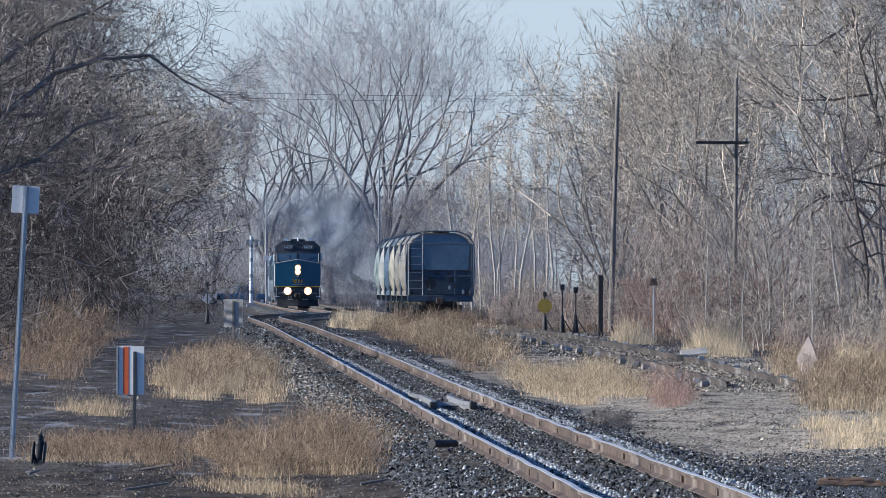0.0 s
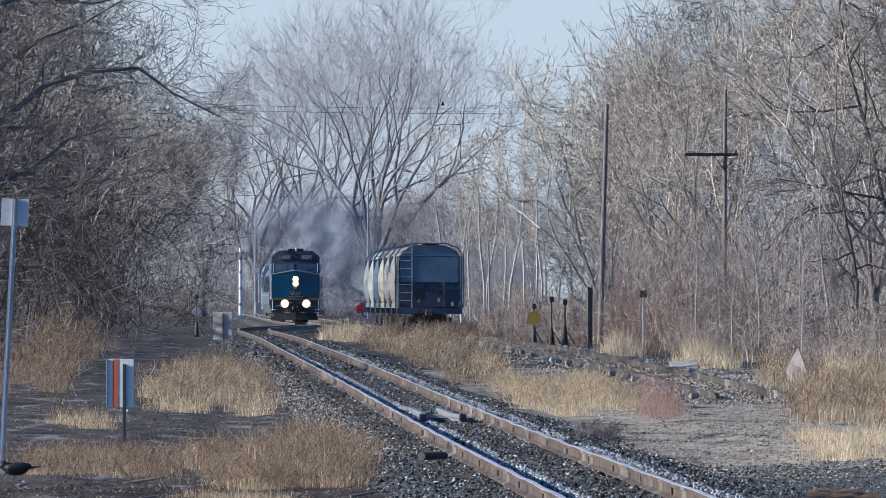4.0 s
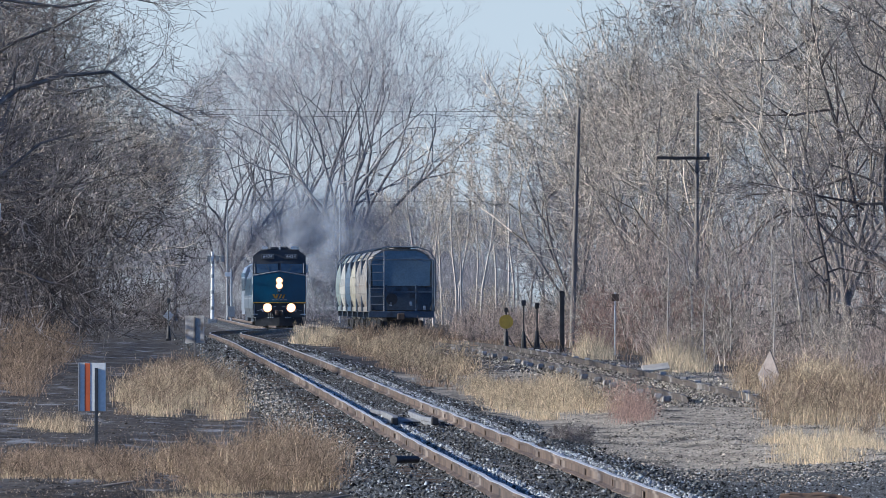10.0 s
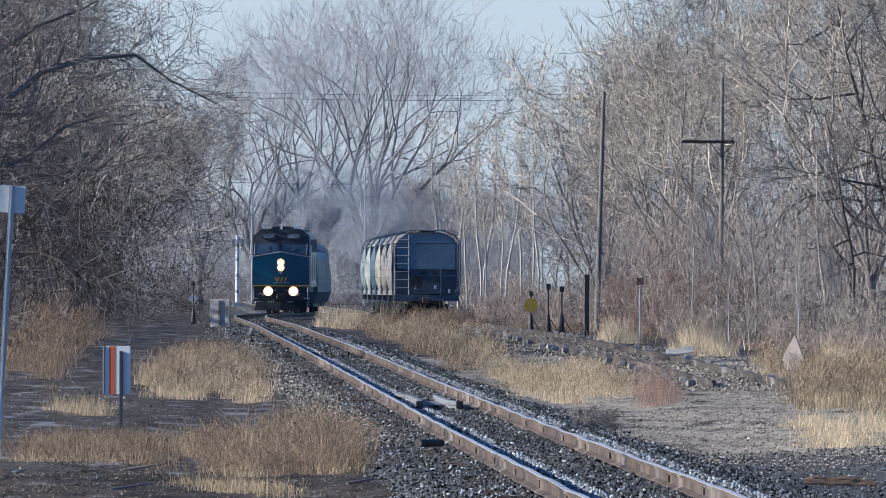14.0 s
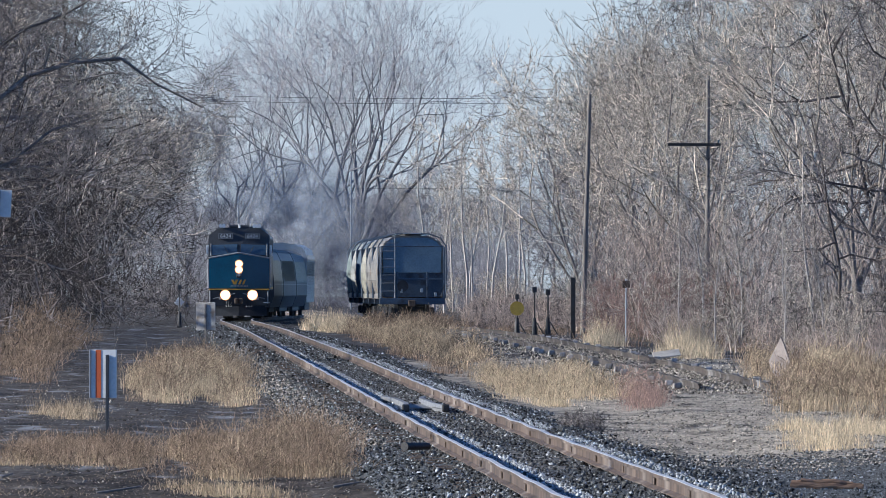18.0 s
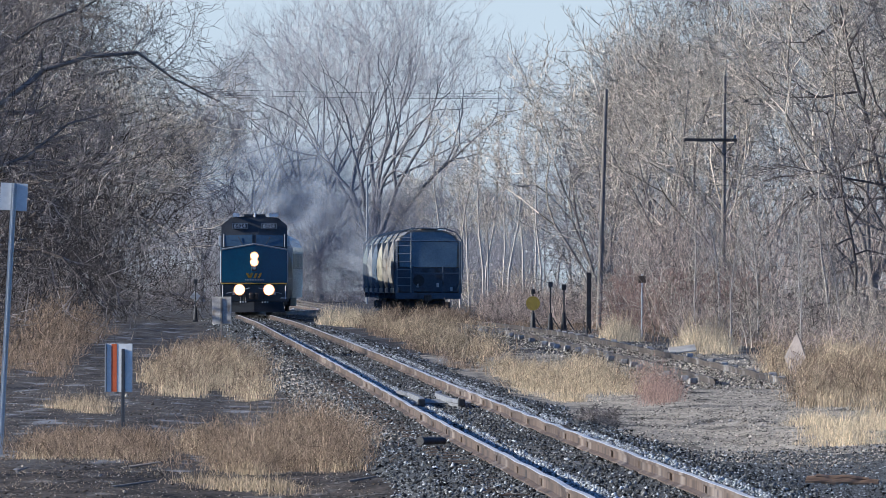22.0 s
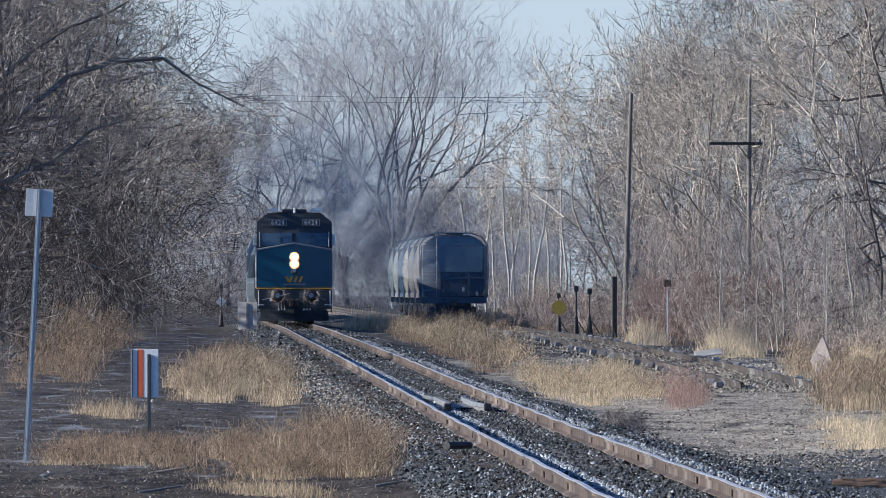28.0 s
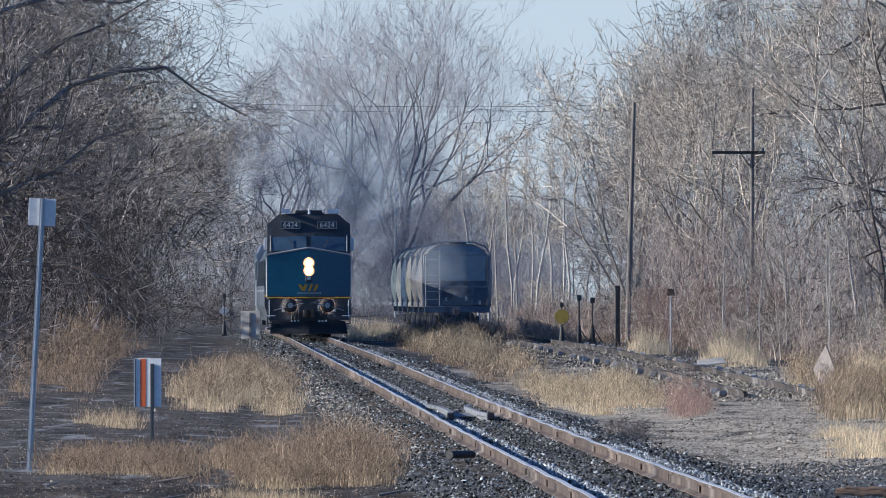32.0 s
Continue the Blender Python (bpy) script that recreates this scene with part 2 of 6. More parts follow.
# ---- mesh helpers ----
def link(name, bm, material, parent=None, label="", smooth=False):
    me = bpy.data.meshes.new(name)
    bm.to_mesh(me)
    bm.free()
    me.materials.append(material)
    if smooth:
        me.polygons.foreach_set("use_smooth", [True] * len(me.polygons))
    ob = new(name, me)
    ob.parent = parent
    return tagged(ob, label)


def part(name, bm, material, parent, label="", smooth=False):
    return link(name, bm, material, parent, label, smooth)


def thing(name, at, label, category, group="", kind=""):
    ob = new(name)
    ob.matrix_basis = at
    return tagged(ob, label, category, group, kind)


def box(x0, x1, y0, y1, z0, z1, bev=0.0, bm=None):
    bm = bm or bmesh.new()
    m = Matrix.LocRotScale(((x0 + x1) / 2, (y0 + y1) / 2, (z0 + z1) / 2), None, (abs(x1 - x0), abs(y1 - y0), abs(z1 - z0)))
    r = bmesh.ops.create_cube(bm, size=1, matrix=m)
    if bev:
        es = list({e for v in r["verts"] for e in v.link_edges})
        bmesh.ops.bevel(bm, geom=es, offset=bev, segments=2, affect="EDGES", profile=0.5)
    return bm


def rod(a, b, r0, r1=None, sides=10, bm=None):
    bm = bm or bmesh.new()
    a, b = Vector(a), Vector(b)
    d = b - a
    m = Matrix.Translation((a + b) / 2) @ d.to_track_quat("Z", "Y").to_matrix().to_4x4()
    bmesh.ops.create_cone(bm, cap_ends=True, segments=sides, radius1=r0, radius2=r0 if r1 is None else r1, depth=d.length, matrix=m)
    return bm


def ball(at, r, bm=None, squash=(1, 1, 1), sub=2):
    bm = bm or bmesh.new()
    bmesh.ops.create_icosphere(bm, subdivisions=sub, radius=r, matrix=Matrix.Translation(at) @ Matrix.Diagonal((*squash, 1)))
    return bm


def prism(outline, y0, y1, bm=None):
    """An outline of (x, z) drawn out along y, closed at both ends."""
    bm = bm or bmesh.new()
    a = [bm.verts.new((x, y0, z)) for x, z in outline]
    b = [bm.verts.new((x, y1, z)) for x, z in outline]
    n = len(outline)
    for i in range(n):
        bm.faces.new((a[i], a[(i + 1) % n], b[(i + 1) % n], b[i]))
    bm.faces.new(a[::-1])
    bm.faces.new(b)
    bmesh.ops.recalc_face_normals(bm, faces=bm.faces)
    return bm


def raw(name, verts, faces, material, parent=None, smooth=False):
    me = bpy.data.meshes.new(name)
    me.from_pydata(verts, [], faces)
    me.materials.append(material)
    if smooth:
        me.polygons.foreach_set("use_smooth", [True] * len(me.polygons))
    ob = new(name, me)
    ob.parent = parent
    return ob


def raw_np(name, verts, tris, material, parent=None):
    """A mesh from arrays of points and of triangles or quads."""
    me = bpy.data.meshes.new(name)
    k = tris.shape[1]
    me.vertices.add(len(verts))
    me.vertices.foreach_set("co", np.ascontiguousarray(verts, dtype=np.float32).ravel())
    me.loops.add(tris.size)
    me.loops.foreach_set("vertex_index", np.ascontiguousarray(tris, dtype=np.int32).ravel())
    me.polygons.add(len(tris))
    me.polygons.foreach_set("loop_start", np.arange(0, tris.size, k, dtype=np.int32))
    me.update(calc_edges=True)
    me.materials.append(material)
    ob = new(name, me)
    ob.parent = parent
    return ob


# ---- lines of the tracks, and the lie of the land ----
def spline(points):
    """A smooth curve through (y, value) pairs."""
    ys = K * np.array([p[0] for p in points], float)
    vs = np.array([p[1] for p in points], float)
    sl = np.gradient(vs, ys)

    def f(y):
        y = min(max(float(y), ys[0]), ys[-1])
        i = min(int(np.searchsorted(ys, y, "right")) - 1, len(ys) - 2)
        h = ys[i + 1] - ys[i]
        u = (y - ys[i]) / h
        return float((2 * u**3 - 3 * u**2 + 1) * vs[i] + (u**3 - 2 * u**2 + u) * h * sl[i] + (3 * u**2 - 2 * u**3) * vs[i + 1] + (u**3 - u**2) * h * sl[i + 1])
    return f


main_x = spline([(-40, 9.0), (0, 4.65), (20.5, 2.37), (34, 0.88), (45, -0.33), (57, -1.9), (70, -3.5), (84, -5.1), (92.7, -6.1), (101, -7.05), (109, -7.95),
                 (115.5, -8.22), (120, -7.86), (125, -7.08), (131, -6.5), (137, -6.8), (146, -8.0), (154, -8.95), (165, -10.1), (185, -12.2), (230, -16.8), (300, -24.0)])
side_x = spline([(20, 9.6), (49, 6.75), (56.5, 5.95), (77, 4.0), (92, 2.2), (107, 0.55), (114, -0.35), (121.5, -1.3), (135, -3.0), (160, -6.0), (230, -13.0)])
rail_z = spline([(-40, 0.2), (0, 0.2), (36, 0.2), (45, 0.26), (56, 0.45), (70, 0.60), (84, 0.69), (100, 0.70), (300, 0.70), (400, 0.7)])


def lay(x, y):
    """Height of the plain ground."""
    base = rail_z(y) - 0.27
    d = x - main_x(y)
    base -= 0.10 * math.exp(-((abs(d) - 3.4) / 1.2) ** 2)
    if abs(x) < 60 and y < 300 * K:
        base += 0.06 * noise.noise((x * 0.35, y * 0.04, 0)) + 0.03 * noise.noise((x * 1.3, y * 0.05, 4))
    return base


def build_ground():
    ys = [K * y for y in list(np.arange(-40, 16, 4)) + list(np.arange(16, 60, 0.4)) + list(np.arange(60, 130, 1.2)) + list(np.arange(130, 300, 4)) + [320, 400, 660]]
    xs = [-3000, -1000, -400, -150, -80, -50] + list(np.arange(-36, -14, 1.5)) + list(np.arange(-14, 16, 0.4)) + list(np.arange(16, 40, 1.5)) + [50, 80, 150, 400, 1000, 3000]
    verts = [(x, y, lay(x, y)) for y in ys for x in xs]
    n = len(xs)
    faces = [(j * n + i, j * n + i + 1, (j + 1) * n + i + 1, (j + 1) * n + i) for j in range(len(ys) - 1) for i in range(n - 1)]
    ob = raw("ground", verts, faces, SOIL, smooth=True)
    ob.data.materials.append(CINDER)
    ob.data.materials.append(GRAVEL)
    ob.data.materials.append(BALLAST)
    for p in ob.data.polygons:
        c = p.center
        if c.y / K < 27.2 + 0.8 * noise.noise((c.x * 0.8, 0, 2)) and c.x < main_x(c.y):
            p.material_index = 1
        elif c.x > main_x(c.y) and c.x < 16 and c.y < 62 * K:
            # near clearing gets dark ballast, which also stands for tree-shadow bands
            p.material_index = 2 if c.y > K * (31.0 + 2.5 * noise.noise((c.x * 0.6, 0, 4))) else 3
    return tagged(ob, "bare brown soil with gravel and dark cinder patches beside the tracks", "ground", kind="structure")


def ribbon(line, y0, y1, step, profile, height):
    """Points of a profile of (across, up) swept along a line of the plan."""
    verts, faces = [], []
    ys = np.arange(y0, y1 + 1e-6, step)
    n = len(profile)
    for y in ys:
        x, z = line(y), height(y)
        dx = (line(y + 0.5) - line(y - 0.5))
        l = math.hypot(dx, 1)
        for a, u in profile:
            verts.append((x + a / l, y - a * dx / l, z + u))
    for j in range(len(ys) - 1):
        for i in range(n):
            k = (i + 1) % n
            faces.append((j * n + i, j * n + k, (j + 1) * n + k, (j + 1) * n + i))
    faces.append(tuple(range(n)))
    faces.append(tuple(range((len(ys) - 1) * n, len(ys) * n))[::-1])
    return verts, faces


RAIL_FOOT = [(-0.07, -0.17), (0.07, -0.17), (0.07, -0.155), (0.012, -0.13), (0.012, -0.045), (0.036, -0.036), (0.036, -0.003), (-0.036, -0.003), (-0.036, -0.036), (-0.012, -0.045), (-0.012, -0.13), (-0.07, -0.155)]
RAIL_HEAD = [(-0.035, -0.003), (0.035, -0.003), (0.030, 0.001), (-0.030, 0.001)]


def build_track(name, line, height, y0, y1, near, dip, label, top_mat, section=11.9, body=None):
    """Rails in bolted lengths, a little low at each joint, as far as near; in long lengths beyond."""
    trk = thing(name, pose(0, 0, 0), label, "railway track", kind="structure")
    for side in (-1, 1):
        off = side * 0.7525
        cuts = [y0, near[0]]
        y = near[0] + (section if side < 0 else section * 0.5)
        while y < near[1]:
            cuts.append(y)
            y += section
        cuts.append(y1)
        for a, b in zip(cuts, cuts[1:]):
            if b - a < 0.5:
                continue
            hz = lambda y, a=a, b=b: height(y) - dip * (math.exp(-((y - a) / 3.2) ** 2) + math.exp(-((y - b) / 3.2) ** 2)) + 0.010 * noise.noise((y * 0.12, side * 3, 1))
            gx = lambda y: line(y) + 0.010 * noise.noise((y * 0.08, side * 5, 7))
            short = b - a < section + 1
            step = (b - a) / max(2, int((b - a) / (0.8 if short else 6.0)))
            v, f = ribbon(gx, a, b, step, [(off + p, q) for p, q in RAIL_FOOT], hz)
            rail = raw("rail", v, f, body or RUST, trk)
            v, f = ribbon(gx, a, b, step, [(off + p, q) for p, q in RAIL_HEAD], hz)
            raw("rail_head", v, f, top_mat, rail)
            if short and a < 330:
                for s in (-1, 1):
                    bm = box(-0.008, 0.008, -0.45, 0.45, -0.12, -0.05, 0.003)
                    jb = part("joint_bar", bm, RUST, rail)
                    jb.matrix_basis = pose(line(a) + off + s * 0.018, a, hz(a))
    return trk


def lay_ties(trk, line, height, y0, y1, gap, top, seed):
    rnd = random.Random(seed)
    protos = []
    for k in range(4):
        bm = box(-1.3, 1.3, -0.115, 0.115, -0.17, 0.0, 0.014)
        for v in bm.verts:
            v.co.z += 0.012 * noise.noise((v.co.x * 3, v.co.y * 9, k * 5))
        protos.append(link("tie", bm, TIE).data)
    for o in [o for o in scene.objects if o.name.startswith("tie") and o.parent is None]:
        bpy.data.objects.remove(o)
    y = y0
    while y < y1:
        dx = line(y + 0.5) - line(y - 0.5)
        ob = new("tie", rnd.choice(protos))
        ob.parent = trk
        ob.matrix_basis = pose(line(y) + rnd.uniform(-0.07, 0.07), y, height(y) - top + rnd.uniform(-0.012, 0.01), rz=-math.degrees(math.atan(dx)) + rnd.uniform(-1.6, 1.6))
        y += gap * rnd.uniform(0.9, 1.1)


def stones(name, count, place, size, label, seed, category="ballast", material=None, flat=0.75):
    """Broken stone, each an uneven eight-sided lump, as one object."""
    rnd = np.random.default_rng(seed)
    base = np.array([(1, 0, 0), (-1, 0, 0), (0, 1, 0), (0, -1, 0), (0, 0, 1), (0, 0, -1)], float)
    tri = np.array([(0, 2, 4), (2, 1, 4), (1, 3, 4), (3, 0, 4), (2, 0, 5), (1, 2, 5), (3, 1, 5), (0, 3, 5)])
    at = np.array([place(rnd) for _ in range(count)])
    v = base[None] * (1 + 0.35 * rnd.standard_normal((count, 6, 1)))
    v[:, :, 2] *= flat
    a = rnd.uniform(0, 6.28, count)
    c, s = np.cos(a), np.sin(a)
    x = v[:, :, 0] * c[:, None] - v[:, :, 1] * s[:, None]
    y = v[:, :, 0] * s[:, None] + v[:, :, 1] * c[:, None]
    tilt = rnd.uniform(-0.6, 0.6, (count, 1))
    z = v[:, :, 2] + x * tilt
    sz = (size * rnd.lognormal(0, 0.35, count))[:, None]
    pts = np.stack([x * sz, y * sz, z * sz], -1) + at[:, None, :]
    faces = (tri[None] + 6 * np.arange(count)[:, None, None]).reshape(-1, 3)
    ob = raw_np(name, pts.reshape(-1, 3), faces, material or STONE)
    return tagged(ob, label, category, kind="stuff")


# ---- the railway ----
ground = build_ground()
bed_h = lambda y: rail_z(y) - 0.2
BED = [(-2.6, -0.16), (-1.75, -0.02), (-0.9, 0.015), (0.9, 0.015), (1.75, -0.02), (2.6, -0.16), (2.6, -0.4), (-2.6, -0.4)]
v, f = ribbon(main_x, -20 * K, 300 * K, 5.0, BED, bed_h)
tagged(raw("ballast_bed", v, f, BALLAST, smooth=True), "grey crushed-stone ballast bed under the main track", "ballast", kind="structure")
side_h = lambda y: rail_z(y) - 0.08
v, f = ribbon(side_x, 45 * K, 230 * K, 5.0, [(a * 0.8, u * 0.5) for a, u in BED], lambda y: side_h(y) - 0.22)
tagged(raw("siding_bed", v, f, GRAVEL, smooth=True), "pale gravel bed under the old siding", "ballast", kind="structure")
main_track = build_track("main_track", main_x, rail_z, -20 * K, 300 * K, (17 * K, 62 * K), 0.010, "rusty jointed rails with worn bright heads on weathered ties", RAILTOP)
lay_ties(main_track, main_x, rail_z, 18 * K, 70 * K, 1.75, 0.186, 3)
siding = build_track("siding_track", side_x, side_h, 47 * K, 230 * K, (47 * K, 75 * K), 0.02, "rusty disused siding rails on exposed rotten ties", OLD_RUST, body=OLD_RUST)
lay_ties(siding, side_x, side_h, 47 * K, 82 * K, 11.0, 0.165, 5)
rnd = random.Random(8)
stub = link("tie_end", box(-0.085, 0.085, -0.12, 0.12, -0.13, 0.0, 0.02), GREY_TIE)
y = 47.2 * K
while y < 84 * K:
    for s in (-1, 1):
        if rnd.random() < 0.88:
            o = new("tie_end", stub.data)
            o.parent = siding
            o.matrix_basis = pose(side_x(y) + s * (1.08 + rnd.uniform(-0.08, 0.12)), y + rnd.uniform(-0.8, 0.8), side_h(y) - 0.025 + rnd.uniform(-0.02, 0.02), rnd.uniform(-6, 6), rnd.uniform(-6, 6), rnd.uniform(-10, 10))
    y += 10.0
bpy.data.objects.remove(stub)


def on_bed(line, height, y0, y1, w, power=2.0):
    def place(rnd):
        y = K * (y0 + (y1 - y0) * rnd.random() ** power)
        a = rnd.uniform(-w, w)
        up = 0.015 if abs(a) < 0.9 else 0.015 - 0.035 * min(1, (abs(a) - 0.9) / 0.85) - (0.14 * max(0, abs(a) - 1.75) / 0.85)
        return line(y) + a, y, height(y) + up + 0.005
    return place


stones("ballast_stones", 44000, on_bed(main_x, bed_h, 18, 62, 2.75, 1.4), 0.019, "loose grey crushed stone with a light frost", 11)
stones("far_ballast_stones", 12000, on_bed(main_x, bed_h, 58, 115, 2.7, 1.3), 0.032, "loose grey crushed stone along the far main track", 12)


def in_strip(a0, a1, y0, y1):
    """Spots in a strip beside a rail, where the rail's shadow keeps the frost."""
    def place(rnd):
        y = K * (y0 + (y1 - y0) * rnd.random() ** 1.3)
        a = a0 + (a1 - a0) * rnd.random() ** 1.2
        while noise.noise((y * 0.05, a * 3, 9)) < -0.25 and rnd.random() < 0.8:
            y = K * (y0 + (y1 - y0) * rnd.random() ** 1.3)
        return main_x(y) + a, y, bed_h(y) + 0.028
    return place


stones("frosted_strip", 9000, in_strip(-0.5, -0.12, 18, 75), 0.018, "frost-white stones along the shaded foot of the rail", 16, material=FROST_STONE)
stones("frosted_shoulder", 5000, in_strip(1.0, 1.5, 22, 75), 0.017, "frost-white stones on the shaded shoulder of the bed", 17, material=FROST_STONE)


def on_land(x0, x1, y0, y1):
    def place(rnd):
        u = y0 + (y1 - y0) * rnd.random() ** 1.3
        x, y = rnd.uniform(x0, x1) * (0.5 + u / 60), u * K
        return x, y, lay(x, y) + 0.004
    return place


# dark stone whose tone also takes in the shadow bands of trees
stones("spilled_ballast", 15000, on_land(3.2, 9.5, 20, 31.5), 0.014, "dark crushed stone spilled beside the bed", 19)
stones("scattered_gravel", 26000, on_land(2.6, 9.5, 29, 62), 0.014, "scattered pale gravel on the bare ground", 13, "gravel", PEBBLE)
def along_siding(rnd):
    y = K * (46 + 52 * rnd.random() ** 1.2)
    a = rnd.normal(0, 1.3)
    return side_x(y) + a, y, (side_h(y) - 0.165 if abs(a) < 1.4 else lay(side_x(y) + a, y)) + 0.01


def on_shoulder(rnd):
    y = K * (31 + 40 * rnd.random() ** 1.2)
    a = rnd.uniform(-2.9, -1.25)
    return main_x(y) + a, y, bed_h(y) + (-0.02 if a > -1.75 else -0.02 - 0.16 * (-1.75 - a) / 0.85) + 0.01


stones("shoulder_gravel", 9000, on_shoulder, 0.02, "pale grey gravel on the bed's shoulder", 22, "gravel", PEBBLE)
stones("siding_gravel", 20000, along_siding, 0.024, "pale gravel strewn along the old siding", 20, "gravel", PEBBLE)
stones("scattered_pebbles", 5000, on_land(-9.0, -0.6, 19, 52), 0.011, "scattered pale pebbles on dark soil", 14, "gravel", PEBBLE)
stones("soil_clods", 9000, on_land(-9.0, -0.4, 18.5, 60), 0.018, "dark clods of bare soil", 15, "soil", CLOD, 0.4)
stones("leaf_litter", 14000, on_land(-10.0, -0.5, 18.5, 62), 0.014, "brown dead leaves and crumbs scattered on the soil", 18, "litter", LITTER, 0.35)


def build_guard_rails():
    """Two short inner rails with bent ends, of an old track fitting."""
    g = thing("guard_rails", pose(main_x(40 * K), 40 * K, rail_z(40 * K), rz=0.85), "short rusty inner guard rails with bent ends on a dark plate", "guard rail")
    for s in (-1, 1):
        bm = prism([(-0.06, -0.16), (0.06, -0.16), (0.015, -0.12), (0.015, -0.05), (0.045, -0.035), (0.04, 0.03), (-0.04, 0.03), (-0.045, -0.035), (-0.015, -0.05), (-0.015, -0.12)], -12, 13)
        bmesh.ops.subdivide_edges(bm, edges=[e for e in bm.edges if abs(e.verts[0].co.y - e.verts[1].co.y) > 1], cuts=8)
        for v in bm.verts:
            bend = max(0, -v.co.y - 7) * 0.022 + max(0, v.co.y - 8) * 0.028
            v.co.x += s * (0.24 + bend)
            v.co.z -= 0.085
        part("guard_rail", bm, FROSTED, g)
        bm = box(s * 0.34 - 0.06, s * 0.34 + 0.06, -12.3, -11.95, -0.17, -0.04, 0.02)
        part("end_block", bm, IRON, g, "dark cast end block")
    bm = box(-0.65, 0.65, -5, 5, -0.17, -0.155, 0.004)
    part("base_plate", bm, FROSTED, g, "frosted flat plate")


build_guard_rails()
pipe = thing("pipe", pose(main_x(29.3 * K) - 1.22, 29.3 * K, rail_z(29.3 * K) - 0.09, rz=-4), "short dark iron pipe lying by the rail", "pipe")
bm = rod((-0.13, 0, 0), (0.13, 0.5, 0), 0.05, 0.047, 18)
part("pipe_body", bm, IRON, pipe)
part("pipe_rim", rod((-0.135, -0.01, 0), (-0.115, 0.03, 0), 0.056, sides=18), IRON, pipe)


# ---- the train ----
def arc_lamp(parent, x, z, y, r, lit, name="headlight", rim=True):
    ring = part(name, rod((x, y + 0.02, z), (x, y - 0.05, z), r * 1.22, sides=20), IRON, parent, "round lamp in a dark rim")
    part("lens", rod((x, y - 0.045, z), (x, y - 0.062, z), r, sides=20), lit, ring, "glowing lens" if lit is LAMP else "clear lens")
    return ring


def letters(text, size, material, parent, at, name, label=""):
    cu = bpy.data.curves.new(name, "FONT")
    cu.body, cu.size, cu.align_x, cu.align_y, cu.extrude = text, size, "CENTER", "CENTER", 0.004
    tmp = new("tmp", cu)
    me = bpy.data.meshes.new_from_object(tmp.evaluated_get(bpy.context.evaluated_depsgraph_get()))
    bpy.data.objects.remove(tmp)
    me.materials.clear()
    me.materials.append(material)
    ob = new(name, me)
    ob.parent = parent
    ob.matrix_basis = at
    return tagged(ob, label)


HOOD = [(-1.52, 1.16), (1.52, 1.16), (1.52, 3.85), (1.15, 4.22), (-1.15, 4.22), (-1.52, 3.85)]


def wheelset(parent, y, r=0.5):
    ax = part("axle", rod((-0.95, y, r), (0.95, y, r), 0.08, sides=10), IRON, parent)
    for s in (-1, 1):
        bm = rod((s * 0.70, y, r), (s * 0.83, y, r), r, sides=24)
        rod((s * 0.66, y, r), (s * 0.70, y, r), r + 0.03, sides=24, bm=bm)
        part("wheel", bm, IRON, ax)


def bogie(parent, y, span, name="bogie", r=0.5):
    bm = box(-0.6, 0.6, y - 0.25, y + 0.25, 0.35, 0.75, 0.03)
    for s in (-1, 1):
        box(s * 0.95 - 0.07, s * 0.95 + 0.07, y - span / 2 - 0.45, y + span / 2 + 0.45, 0.42, 0.72, 0.04, bm)
        for k in (-1, 1):
            box(s * 0.98 - 0.1, s * 0.98 + 0.1, y + k * span / 2 - 0.2, y + k * span / 2 + 0.2, 0.3, 0.7, 0.03, bm)
    t = part(name, bm, IRON, parent, "black wheel truck")
    for k in (-1, 1):
        wheelset(t, y + k * span / 2, r)


